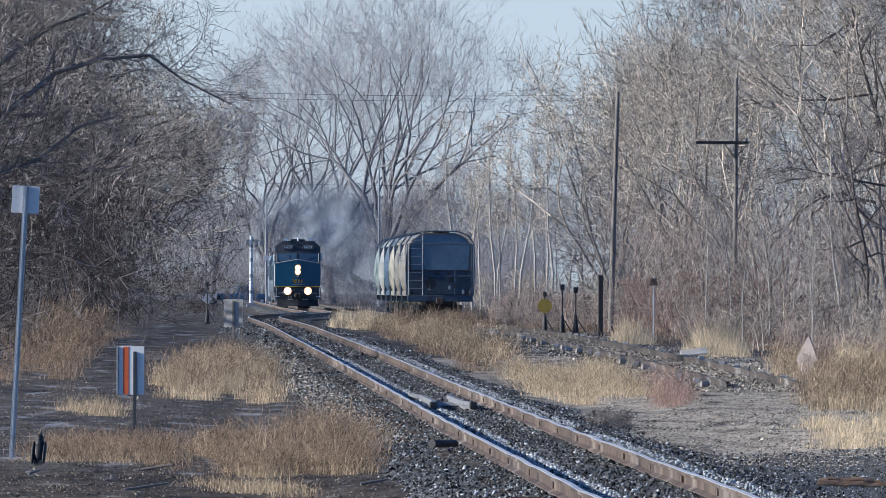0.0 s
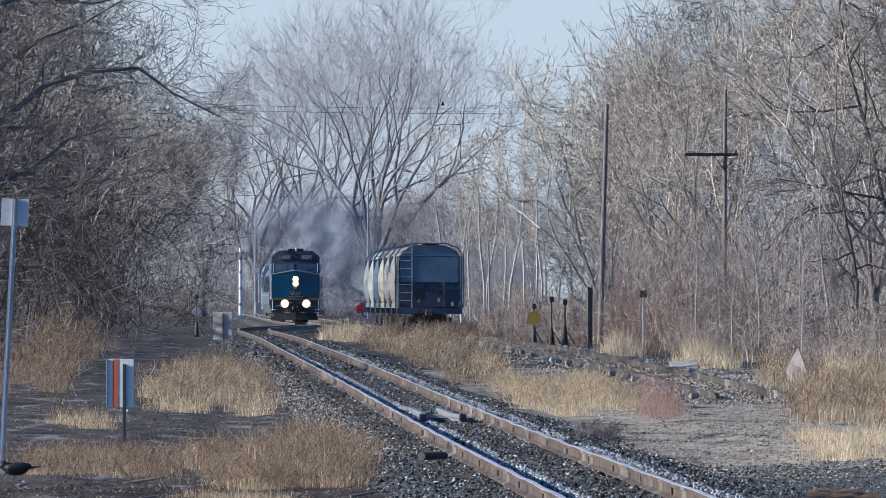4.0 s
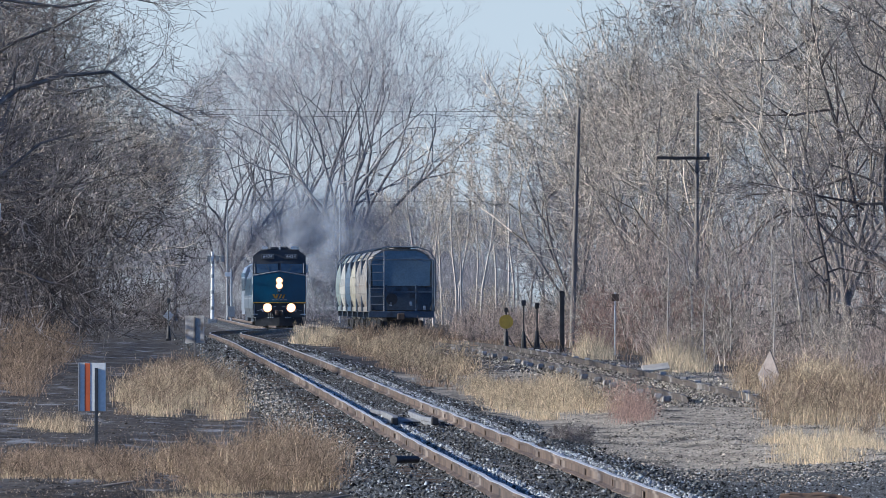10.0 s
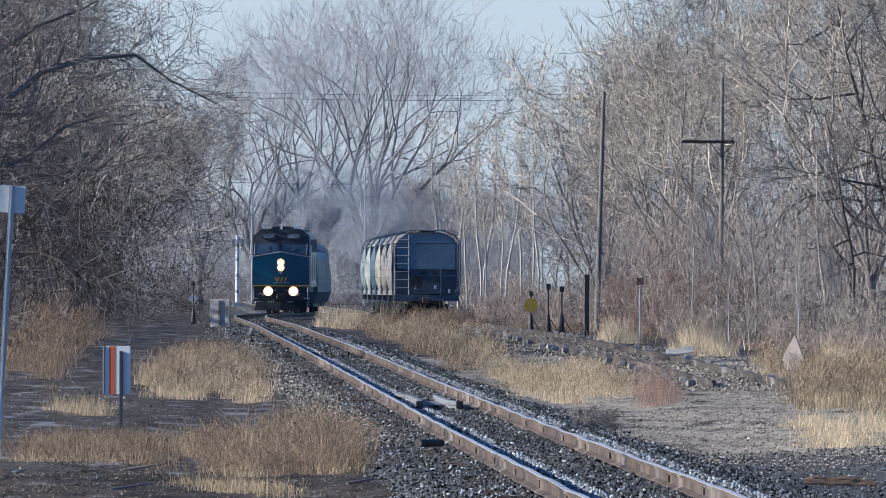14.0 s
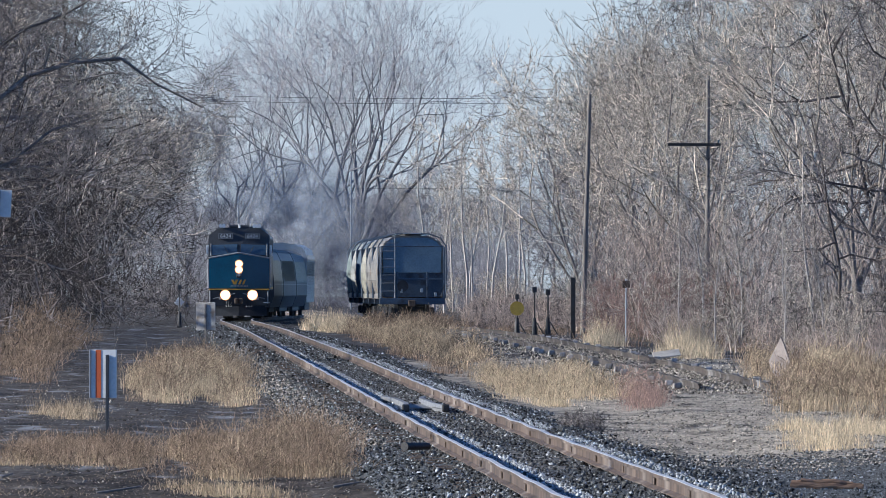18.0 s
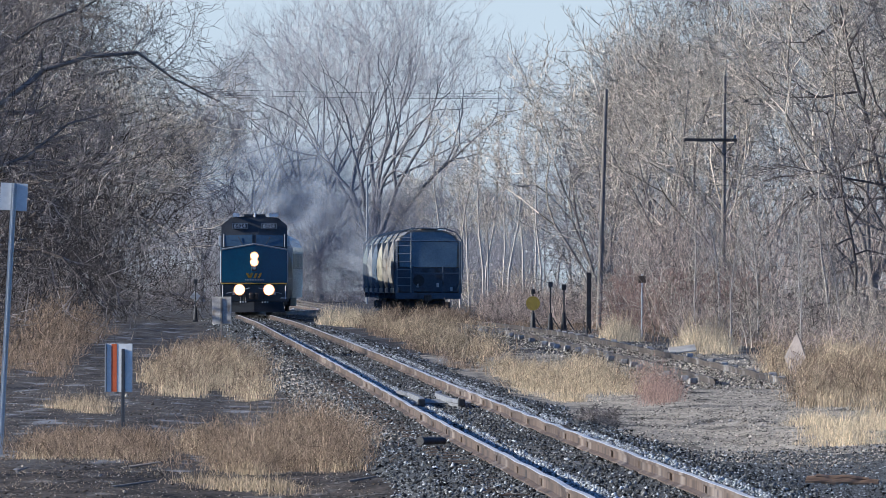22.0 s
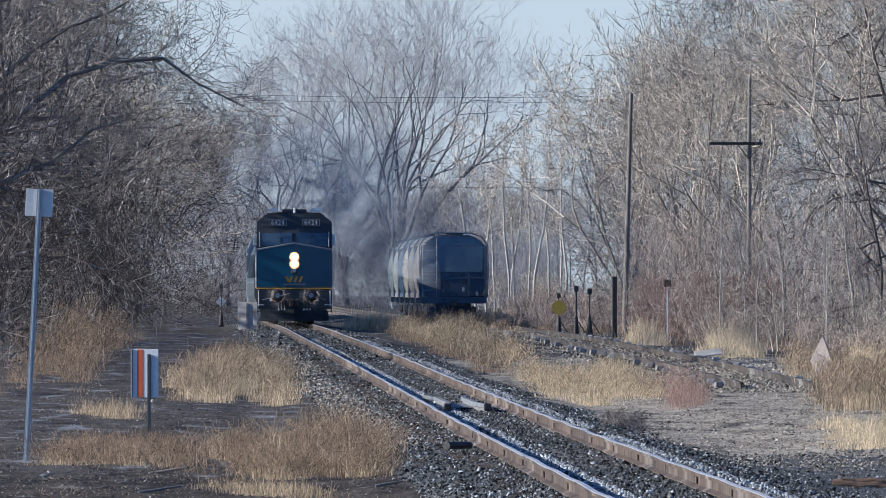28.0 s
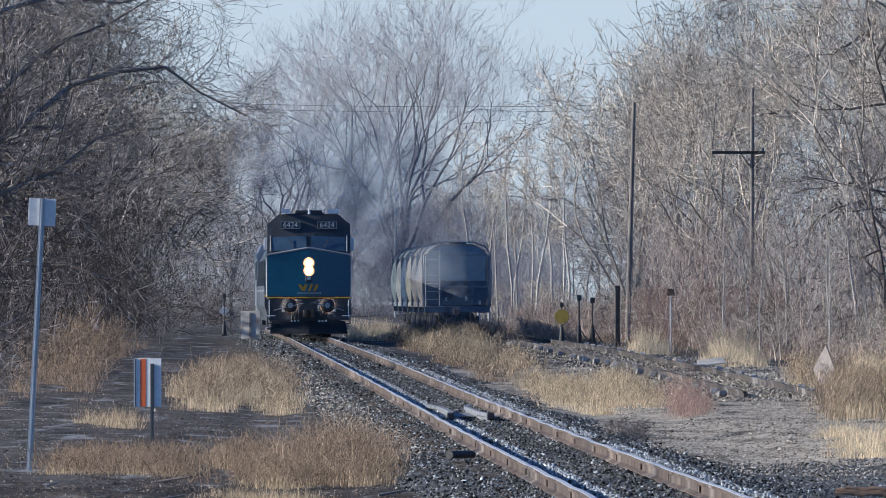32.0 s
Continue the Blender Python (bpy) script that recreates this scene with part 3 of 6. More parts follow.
def build_locomotive():
    L = thing("locomotive", pose(0, 0, 0), "teal passenger diesel locomotive with black roof and lit headlights", "locomotive")
    # cab with a slanted windscreen over a blunt nose
    bm = bmesh.new()
    ring = lambda pts, y: [bm.verts.new((x, y if not callable(y) else y(x, z), z)) for x, z in pts]
    front = lambda x, z: -0.05 + (0 if z < 2.85 else 0.55 * (z - 2.85) ** 1.0 * 0.55) + 0.10 * (abs(x) / 1.54) ** 2
    low = [(-1.54, 1.16), (-0.75, 1.16), (0, 1.16), (0.75, 1.16), (1.54, 1.16), (1.54, 2.78), (1.54, 3.92), (1.10, 4.28), (0.5, 4.32), (-0.5, 4.32), (-1.10, 4.28), (-1.54, 3.92), (-1.54, 2.78)]
    a, b = ring(low, front), ring(low, 3.2)
    n = len(low)
    for i in range(n):
        bm.faces.new((a[i], a[(i + 1) % n], b[(i + 1) % n], b[i]))
    bm.faces.new(b)
    brow = [bm.verts.new((x, front(x, z), z)) for x, z in [(0, 3.03)]]
    bm.faces.new((a[12], a[0], a[1], a[2], brow[0]))
    bm.faces.new((brow[0], a[2], a[3], a[4], a[5]))
    bm.faces.new((a[12], brow[0], a[5], a[6], a[7], a[8], a[9], a[10], a[11]))
    bmesh.ops.recalc_face_normals(bm, faces=bm.faces)
    cab = part("cab", bm, BLACKP, L, "black cab and roof")
    # nose panel in colour, a little proud
    bm = bmesh.new()
    up = [(-1.52, 1.24), (0, 1.24), (1.52, 1.24), (1.52, 2.74), (0, 3.0), (-1.52, 2.74)]
    f0 = [bm.verts.new((x, front(x, 2.0) - 0.035, z)) for x, z in up]
    f1 = [bm.verts.new((x, front(x, 2.0) + 0.06, z)) for x, z in up]
    bm.faces.new((f0[0], f0[1], f0[4], f0[5]))
    bm.faces.new((f0[1], f0[2], f0[3], f0[4]))
    for i in range(6):
        bm.faces.new((f0[i], f0[(i + 1) % 6], f1[(i + 1) % 6], f1[i]))
    bmesh.ops.recalc_face_normals(bm, faces=bm.faces)
    nose = part("nose_panel", bm, TEAL, L, "teal painted nose")
    # brow trim over the nose
    for s in (-1, 1):
        bm = rod((s * 1.53, 0.03, 2.78), (0, -0.07, 3.04), 0.04, sides=8)
        part("brow_trim", bm, GREYP, nose, "pale grey brow edge")
    # windscreens
    for s in (-1, 1):
        x0, x1 = (0.09, 1.36)
        bm = bmesh.new()
        q = [(x0, 3.0), (x1, 2.92), (x1, 3.44), (x0, 3.48)]
        o = [bm.verts.new((s * x, front(s * x, z) - 0.02, z)) for x, z in q]
        i2 = [bm.verts.new((s * x, front(s * x, z) + 0.05, z)) for x, z in q]
        bm.faces.new(o)
        for k in range(4):
            bm.faces.new((o[k], o[(k + 1) % 4], i2[(k + 1) % 4], i2[k]))
        bmesh.ops.recalc_face_normals(bm, faces=bm.faces)
        w = part("windscreen", bm, GLASS, cab, "dark glass windscreen")
        part("wiper", rod((s * 0.55, 0.0, 3.02), (s * 0.75, 0.08, 3.38), 0.012, sides=5), IRON, cab)
    # number boards
    for s in (-1, 1):
        y = front(s * 0.6, 3.78) - 0.05
        bm = box(s * 0.68 - 0.36, s * 0.68 + 0.36, y - 0.02, y + 0.12, 3.75, 4.01, 0.015)
        nb = part("number_board", bm, BLACKP, cab, "black number board with white digits")
        bm = bmesh.new()
        for z in (3.755, 4.005):
            box(s * 0.68 - 0.36, s * 0.68 + 0.36, y - 0.03, y - 0.018, z - 0.012, z + 0.012, 0, bm)
        for x in (-0.35, 0.35):
            box(s * 0.68 + x - 0.012, s * 0.68 + x + 0.012, y - 0.03, y - 0.018, 3.755, 4.005, 0, bm)
        part("board_rim", bm, GREYP, nb)
        letters("6424", 0.28, WHITE, nb, pose(s * 0.68, y - 0.03, 3.882, 90, 0, 0), "digits", "white digits")
    # headlight column
    bm = box(-0.13, 0.13, -0.16, -0.02, 1.78, 2.62, 0.03)
    col = part("headlight_housing", bm, BLACKP, L, "black upright headlight housing")
    for z, r, m in ((2.47, 0.105, LAMP), (2.19, 0.105, LAMP), (1.92, 0.085, GLASS)):
        ring_ = part("headlight", rod((0, -0.15, z), (0, -0.185, z), r * 1.15, sides=20), IRON, col)
    for z in (2.48, 2.19):
        part("reflector", rod((0, -0.17, z), (0, -0.188, z), 0.205, sides=20), GLARE, col, "warm glowing disc for the glare round the lens")
    for z, r, m in ((2.48, 0.125, LAMP), (2.19, 0.125, LAMP), (1.92, 0.08, STEEL)):
        part("headlight_lens", rod((0, -0.18, z), (0, -0.2, z), r, sides=20), m, col, "glowing round lens" if m is LAMP else "unlit lens")
    # emblem of slanted gold bars, and a line of small writing as plain bars
    bm = bmesh.new()
    for x0, x1, lean in ((-0.40, -0.28, 0.13), (-0.16, -0.04, -0.10), (0.06, 0.16, -0.10), (0.26, 0.36, -0.10)):
        vs = [bm.verts.new(p) for p in ((x0 + lean, -0.10, 1.44), (x1 + lean, -0.10, 1.44), (x1, -0.10, 1.68), (x0, -0.10, 1.68))]
        bm.faces.new(vs)
    r = bmesh.ops.solidify(bm, geom=bm.faces[:], thickness=0.012)
    part("emblem", bm, GOLD, nose, "gold slanted bars")
    bm = bmesh.new()
    for x in np.arange(-0.42, 0.42, 0.075):
        box(x, x + 0.05, -0.105, -0.09, 1.33, 1.385, 0, bm)
    part("small_writing", bm, GREYP, nose, "pale line of small marks")
    bm = box(-1.54, 1.54, -0.075, 0.05, 1.165, 1.215, 0.008)
    part("stripe", bm, GOLD, nose, "gold stripe")
    # pilot, coupler, hoses, plough
    bm = box(-1.50, 1.50, 0.02, 0.35, 0.34, 1.16, 0.03)
    pil = part("pilot", bm, BLACKP, L, "black pilot plate")
    for s in (-1, 1):
        arc_lamp(pil, s * 0.69, 0.90, -0.02, 0.13, GLASS, "ditch_light_bowl")
        for k in range(3):
            part("step", box(s * 1.40 - 0.16, s * 1.40 + 0.16, 0.02, 0.4, 0.22 + 0.28 * k, 0.25 + 0.28 * k, 0.005), IRON, pil, "steel step")
        part("step_frame", box(s * 1.53 - 0.02, s * 1.53 + 0.02, 0.0, 0.42, 0.2, 1.1, 0.008), IRON, pil)
        part("hand_rail", rod((s * 1.47, -0.06, 0.45), (s * 1.47, -0.06, 1.1), 0.018, sides=8), WHITE, pil, "white grab rail")
        for k in range(3):
            x = s * (0.36 + 0.12 * k)
            part("air_hose", rod((x, -0.05, 0.72), (x + s * 0.03, -0.13, 0.36), 0.025, sides=8), IRON, pil)
            part("hose_end", rod((x + s * 0.03, -0.13, 0.36), (x + s * 0.03, -0.13, 0.29), 0.04, sides=8), STEEL, pil)
    bm = box(-0.13, 0.13, -0.45, 0.1, 0.78, 1.0, 0.03)
    box(-0.22, -0.02, -0.62, -0.40, 0.74, 1.04, 0.05, bm)
    box(0.02, 0.2, -0.56, -0.40, 0.74, 1.04, 0.05, bm)
    part("coupler", bm, RUST, L, "steel knuckle coupler")
    bm = bmesh.new()
    v0 = [bm.verts.new(p) for p in ((-1.35, 0.05, 0.62), (1.35, 0.05, 0.62), (1.45, -0.15, 0.14), (0, -0.55, 0.14), (-1.45, -0.15, 0.14), (0, -0.2, 0.62))]
    bm.faces.new((v0[0], v0[5], v0[3], v0[4]))
    bm.faces.new((v0[5], v0[1], v0[2], v0[3]))
    bmesh.ops.solidify(bm, geom=bm.faces[:], thickness=0.03)
    part("plough", bm, BLACKP, L, "black snow plough")
    # cab side windows, mirrors, roof gear
    for s in (-1, 1):
        part("side_window", box(s * 1.53, s * 1.56, 0.9, 1.9, 2.85, 3.5, 0.01), GLASS, cab, "dark side window")
        part("mirror", box(s * 1.60 - 0.07, s * 1.60 + 0.07, 0.25, 0.33, 2.95, 3.42, 0.02), WHITE, L, "pale upright wind deflector")
        part("corner_rail", rod((s * 1.57, 0.12, 1.25), (s * 1.57, 0.12, 2.7), 0.02, sides=8), WHITE, L, "pale grab rail")
    for x in (-0.95, -0.8, 0.75, 0.9, 1.02):
        part("air_horn", rod((x, 0.5, 4.36), (x + 0.02, 0.18, 4.40), 0.035, 0.095, 12), WHITE, L, "pale air horn")
    for s in (-1, 1):
        part("roof_grab", rod((s * 1.48, 0.45, 3.66), (s * 1.12, 0.62, 4.2), 0.022, sides=8), WHITE, L, "pale slanted grab rail")
        part("screen_frame", rod((s * 1.42, 0.02, 2.9), (s * 1.42, 0.22, 3.5), 0.025, sides=8), GREYP, cab, "grey window pillar")
        part("step_edge", box(s * 1.40 - 0.16, s * 1.40 + 0.16, -0.01, 0.015, 0.50, 0.535, 0), WHITE, pil, "white step edge")
        part("uncoupling_lever", rod((s * 0.2, -0.2, 0.98), (s * 1.3, -0.1, 0.72), 0.018, sides=8), GREYP, pil, "bent steel lever")
        part("socket", box(s * 0.95 - 0.06, s * 0.95 + 0.06, -0.06, 0.03, 0.66, 0.78, 0.015), STEEL, pil, "small steel socket")
    part("roof_block", box(-0.5, 0.5, 0.4, 2.6, 4.3, 4.44, 0.03), BLACKP, L)
    part("beacon", rod((0.02, 0.42, 4.3), (0.02, 0.42, 4.48), 0.06, 0.05, 12), WHITE, L, "small pale beacon")
    # long cowl body with side panels and roof fans
    body = part("cowl_body", prism(HOOD, 3.2, 16.6), TEAL, L, "teal cowl body with grey panels")
    part("body_roof", prism([(-1.2, 4.2), (1.2, 4.2), (1.1, 4.27), (-1.1, 4.27)], 3.3, 16.4), BLACKP, body)
    for s in (-1, 1):
        part("side_stripe", box(s * 1.525, s * 1.535, 0.4, 16.5, 1.22, 1.30, 0), GOLD, body, "gold side stripe")
        for k in range(6):
            y = 3.6 + k * 2.1
            part("side_panel", box(s * 1.515, s * 1.545, y, y + 1.9, 1.5, 2.9, 0.01), IRON if k % 2 else TEAL, body)
            part("grille", box(s * 1.52, s * 1.54, y + 0.1, y + 1.8, 3.05, 3.75, 0.01), IRON, body, "dark grille")
    for k in range(4):
        fan = part("roof_fan", rod((0, 8.5 + 2 * k, 4.25), (0, 8.5 + 2 * k, 4.40), 0.62, 0.58, 24), IRON, body, "round roof fan")
    part("exhaust_stack", box(-0.28, 0.28, 5.6, 6.4, 4.22, 4.42, 0.03), IRON, body)
    part("underframe", box(-1.35, 1.35, 0.3, 16.6, 0.85, 1.16, 0.02), BLACKP, L)
    part("fuel_tank", box(-1.25, 1.25, 6.2, 10.8, 0.28, 0.9, 0.12), BLACKP, L)
    bogie(L, 3.1, 2.7)
    bogie(L, 13.8, 2.7)
    # the body rides high on its trucks
    for o in L.children:
        if not o.name.startswith(("bogie", "fuel_tank", "coupler", "plough")):
            o.location.z += 0.29
    # the lower lamps go out by turning their lit lenses to the rear
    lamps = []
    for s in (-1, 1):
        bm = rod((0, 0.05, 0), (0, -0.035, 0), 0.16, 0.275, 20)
        d = part("ditch_light", bm, IRON, L, "lower lamp, lit until turned about to look switched off")
        part("lamp_back", rod((0, 0.048, 0), (0, 0.06, 0), 0.1, sides=16), GREYP, d, "pale disc standing in for the unlit lens")
        part("ditch_reflector", rod((0, -0.03, 0), (0, -0.039, 0), 0.27, sides=20), GLARE, d, "warm glowing disc for the glare round the lens")
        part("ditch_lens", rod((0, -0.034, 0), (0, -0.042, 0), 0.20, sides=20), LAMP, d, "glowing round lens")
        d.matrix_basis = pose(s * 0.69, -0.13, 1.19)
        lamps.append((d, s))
    return L, lamps


LRC = [(-1.35, 0.55), (1.35, 0.55), (1.56, 1.15), (1.56, 1.9), (1.42, 3.0), (1.22, 3.42), (0.85, 3.6), (-0.85, 3.6), (-1.22, 3.42), (-1.42, 3.0), (-1.56, 1.9), (-1.56, 1.15)]


def build_smooth_coach():
    C = thing("smooth_coach", pose(0, 0, 0), "sloping-sided grey passenger coach with a dark window band", "train coach")
    part("body", prism(LRC, 0.4, 24.5), COACHP, C, "light grey painted body")
    part("roof", prism([(-1.24, 3.43), (-0.87, 3.62), (0.87, 3.62), (1.24, 3.43), (0.8, 3.52), (-0.8, 3.52)], 0.35, 24.55), BLACKP, C, "dark roof")
    part("end_door", box(-0.45, 0.45, 0.3, 0.42, 0.9, 3.0, 0.02), BLACKP, C)
    for s in (-1, 1):
        for k in range(11):
            y = 1.4 + k * 2.0
            bm = bmesh.new()
            q = [(1.575, 1.95, y), (1.575, 1.95, y + 1.8), (1.435, 3.0, y + 1.8), (1.435, 3.0, y)]
            vs = [bm.verts.new((s * x, yy, z)) for x, z, yy in q]
            bm.faces.new(vs)
            bmesh.ops.solidify(bm, geom=bm.faces[:], thickness=0.02 * s)
            part("window", bm, DARKWIN, C, "dark coach window")
            bm = bmesh.new()
            bs = [(1.36, 0.56), (1.575, 1.15), (1.575, 1.9), (1.435, 3.0), (1.235, 3.43)]
            for i in range(4):
                vs = [bm.verts.new((s * bs[i + u][0] * 1.006, y - 0.15 + w, bs[i + u][1])) for u, w in ((0, 0), (0, 0.1), (1, 0.1), (1, 0))]
                bm.faces.new(vs)
            bmesh.ops.solidify(bm, geom=bm.faces[:], thickness=0.012 * s)
            part("seam_band", bm, BLACKP, C, "dark upright band")
        part("waist_stripe", box(s * 1.56, s * 1.575, 0.5, 24.4, 1.72, 1.78, 0), GREYP, C, "thin pale stripe")
    part("underframe", box(-1.2, 1.2, 5.5, 19.5, 0.3, 0.7, 0.05), BLACKP, C)
    bogie(C, 3.4, 2.6, r=0.43)
    bogie(C, 21.5, 2.6, r=0.43)
    return C


RIB = [(-1.5, 0.75), (1.5, 0.75), (1.52, 3.3), (1.35, 3.75), (0.9, 4.02), (0, 4.12), (-0.9, 4.02), (-1.35, 3.75), (-1.52, 3.3)]


def build_ribbed_coach():
    C = thing("ribbed_coach", pose(0, 0, 0), "fluted stainless steel passenger coach with dark windows", "train coach")
    part("body", prism(RIB, 0.4, 24.5), SILVER, C, "stainless body")
    part("end_door", box(-0.5, 0.5, 0.3, 0.42, 1.1, 3.2, 0.02), BLACKP, C)
    for s in (-1, 1):
        for k in range(9):
            part("flute", box(s * 1.5, s * 1.53, 0.6, 24.3, 1.15 + k * 0.1, 1.21 + k * 0.1, 0.008), SILVER, C)
        for k in range(11):
            part("window", box(s * 1.515, s * 1.535, 1.6 + 2.0 * k, 2.95 + 2.0 * k, 2.25, 3.05, 0.01), DARKWIN, C, "dark coach window")
        part("letterboard", box(s * 1.52, s * 1.535, 0.5, 24.4, 3.15, 3.4, 0), TEAL, C, "teal stripe")
    part("underframe", box(-1.3, 1.3, 5.5, 19.5, 0.3, 0.8, 0.05), BLACKP, C)
    bogie(C, 3.4, 2.6, r=0.45)
    bogie(C, 21.5, 2.6, r=0.45)
    return C


# ---- covered hoppers on the siding ----
def build_hopper(paint, label, ln=16.2):
    C = thing("hopper_car", pose(0, 0, 0), label, "hopper car", "parked hopper cars")
    half = [(1.36, 1.2), (1.50, 1.6), (1.58, 2.0), (1.60, 2.4), (1.58, 2.8), (1.51, 3.2), (1.39, 3.55), (1.20, 3.85), (0.95, 4.04), (0.65, 4.12)]
    cross = half + [(-x, z) for x, z in half[::-1]]
    # body with sloped end sheets
    bm = bmesh.new()
    n = len(cross)
    a = [bm.verts.new((x, 0.35 + (1.7 * max(0, (2.3 - z)) if z < 2.3 else 0), z)) for x, z in cross]
    b = [bm.verts.new((x, ln - 0.35 - (1.7 * max(0, (2.3 - z)) if z < 2.3 else 0), z)) for x, z in cross]
    for i in range(n):
        bm.faces.new((a[i], a[(i + 1) % n], b[(i + 1) % n], b[i]))
    for r in (a, b):
        bm.faces.new((r[-1], r[0], r[1], r[-2]))
        bm.faces.new((r[-2], r[1], r[2], r[-3]))
        bm.faces.new(r[2:-2])
    bmesh.ops.recalc_face_normals(bm, faces=bm.faces)
    body = part("body", bm, paint, C)
    for e, sgn in ((0.35, -1), (ln - 0.35, 1)):
        y0, y1 = sorted((e, e + sgn * 0.02))
        part("end_sheet", prism([(-1.35, 2.36), (1.35, 2.36), (1.4, 3.5), (1.15, 3.84), (0.7, 4.02), (-0.7, 4.02), (-1.15, 3.84), (-1.4, 3.5)], y0, y1), HOP_END, body, "dull blue-grey end sheet")
        y0, y1 = sorted((e - sgn * 0.12, e - sgn * 0.09))
        part("lower_end_plate", prism([(-1.36, 1.2), (1.36, 1.2), (1.5, 1.7), (1.56, 2.34), (-1.56, 2.34), (-1.5, 1.7)], y0, y1), NAVY_SHADE, body, "lower end plate coloured dark blue for its shade")
    # upright ribs
    for k in range(10):
        y = 0.5 + k * (ln - 1.0) / 9
        for s in (-1, 1):
            bm = bmesh.new()
            pr = [(1.38, 1.25), (1.52, 1.6), (1.60, 2.0), (1.62, 2.4), (1.60, 2.8), (1.53, 3.2), (1.40, 3.56), (1.21, 3.86)]
            for i in range(7):
                rod((s * pr[i][0], y, pr[i][1]), (s * pr[i + 1][0], y, pr[i + 1][1]), 0.07, sides=6, bm=bm)
            part("side_rib", bm, paint, body)
    part("running_board", box(-0.42, 0.42, 0.1, ln - 0.1, 4.2, 4.24, 0), STEEL, C, "grated roof walkway")
    for s in (-1, 1):
        part("roof_rail", rod((s * 0.75, 0.2, 4.17), (s * 0.75, ln - 0.2, 4.17), 0.03, sides=6), HOP_END, C)
        part("side_sill", box(s * 1.48 - 0.07, s * 1.48 + 0.07, 0.1, ln - 0.1, 1.12, 1.36, 0.02), paint, C)
    for k in range(4):
        part("roof_hatch", box(-0.36, 0.36, 1.8 + k * 3.5, 3.6 + k * 3.5, 4.12, 4.2, 0.03), paint, C)
    # hopper bays
    for k in range(3):
        yc = 3.6 + k * (ln - 7.2) / 2
        bm = bmesh.new()
        t = [bm.verts.new((sx * 1.4, yc + sy * 1.9, 1.4)) for sx, sy in ((-1, -1), (1, -1), (1, 1), (-1, 1))]
        u = [bm.verts.new((sx * 0.5, yc + sy * 0.5, 0.42)) for sx, sy in ((-1, -1), (1, -1), (1, 1), (-1, 1))]
        for i in range(4):
            bm.faces.new((t[i], t[(i + 1) % 4], u[(i + 1) % 4], u[i]))
        bm.faces.new(u[::-1])
        bm.faces.new(t)
        bmesh.ops.recalc_face_normals(bm, faces=bm.faces)
        part("discharge_bay", bm, paint, C)
    # end frames: posts, sills, ladder, brake wheel
    for e, sg in ((0.0, -1), (ln, 1)):
        fr = part("end_sill", box(-1.55, 1.55, e - 0.12, e + 0.12, 0.85, 1.15, 0.02), NAVY_SHADE, C, "heavy end sill")
        part("cross_bar", box(-1.53, 1.53, e - 0.05, e + 0.05, 2.02, 2.10, 0.01), NAVY_SHADE, fr)
        for x in (-1.52, -0.72, 0.72, 1.52):
            top = 3.6 if abs(x) > 1 else 2.4
            part("end_post", box(x - 0.045, x + 0.045, e - 0.05, e + 0.05, 1.1, top, 0.01), NAVY_SHADE, fr)
        xl = -1.15 * -sg if sg > 0 else -1.15
        lad = part("ladder", rod((xl + 0.33, e + sg * 0.08, 0.9), (xl + 0.33, e + sg * 0.08, 4.0), 0.025, sides=6, bm=rod((xl - 0.33, e + sg * 0.08, 0.9), (xl - 0.33, e + sg * 0.08, 3.6), 0.025, sides=6)), GREYP, C, "steel end ladder")
        for k in range(8):
            part("rung", rod((xl - 0.33, e + sg * 0.09, 1.1 + 0.38 * k), (xl + 0.33, e + sg * 0.09, 1.1 + 0.38 * k), 0.018, sides=6), GREYP, lad)
        part("top_rail", rod((-1.5, e, 3.6), (1.5, e, 3.6), 0.025, sides=6), NAVY_SHADE, fr)
        # arched frame round the end
        bm = bmesh.new()
        arch = [(-1.6, 1.15), (-1.62, 3.6), (-1.35, 4.0), (-0.8, 4.2), (0.8, 4.2), (1.35, 4.0), (1.62, 3.6), (1.6, 1.15)]
        for i in range(7):
            rod((arch[i][0], e - sg * 0.3, arch[i][1]), (arch[i + 1][0], e - sg * 0.3, arch[i + 1][1]), 0.03, sides=6, bm=bm)
        part("end_arch", bm, NAVY_SHADE, C, "dark end arch")
        bm = box(-0.12, 0.12, min(e, e + sg * 0.45), max(e, e + sg * 0.45), 0.78, 1.0, 0.03)
        box(-0.2, 0.16, min(e + sg * 0.4, e + sg * 0.62), max(e + sg * 0.4, e + sg * 0.62), 0.74, 1.05, 0.05, bm)
        part("coupler", bm, RUST, C, "rusty coupler")
        for x in (-0.5, 0.45, 1.1):
            part("brake_fitting", box(x - 0.06, x + 0.06, e + sg * 0.1, e + sg * 0.2, 1.55 - 0.3 * abs(x), 1.75 - 0.3 * abs(x), 0.02), STEEL, fr, "small pale brake fitting")
    bw = part("brake_wheel", rod((-0.45, -0.2, 1.72), (-0.45, -0.17, 1.72), 0.27, sides=20), IRON, C)
    bogie(C, 1.9, 1.75, r=0.42)
    bogie(C, ln - 1.9, 1.75, r=0.42)
    return C


def along(line, y0, y1, height):
    """Pose of a vehicle whose front stands at y0 and whose back stands over y1 on a line."""
    a, b = Vector((line(y0), y0)), Vector((line(y1), y1))
    d = b - a
    return pose(a.x, a.y, height((y0 + y1) / 2), rz=-math.degrees(math.atan2(d.x, d.y)))


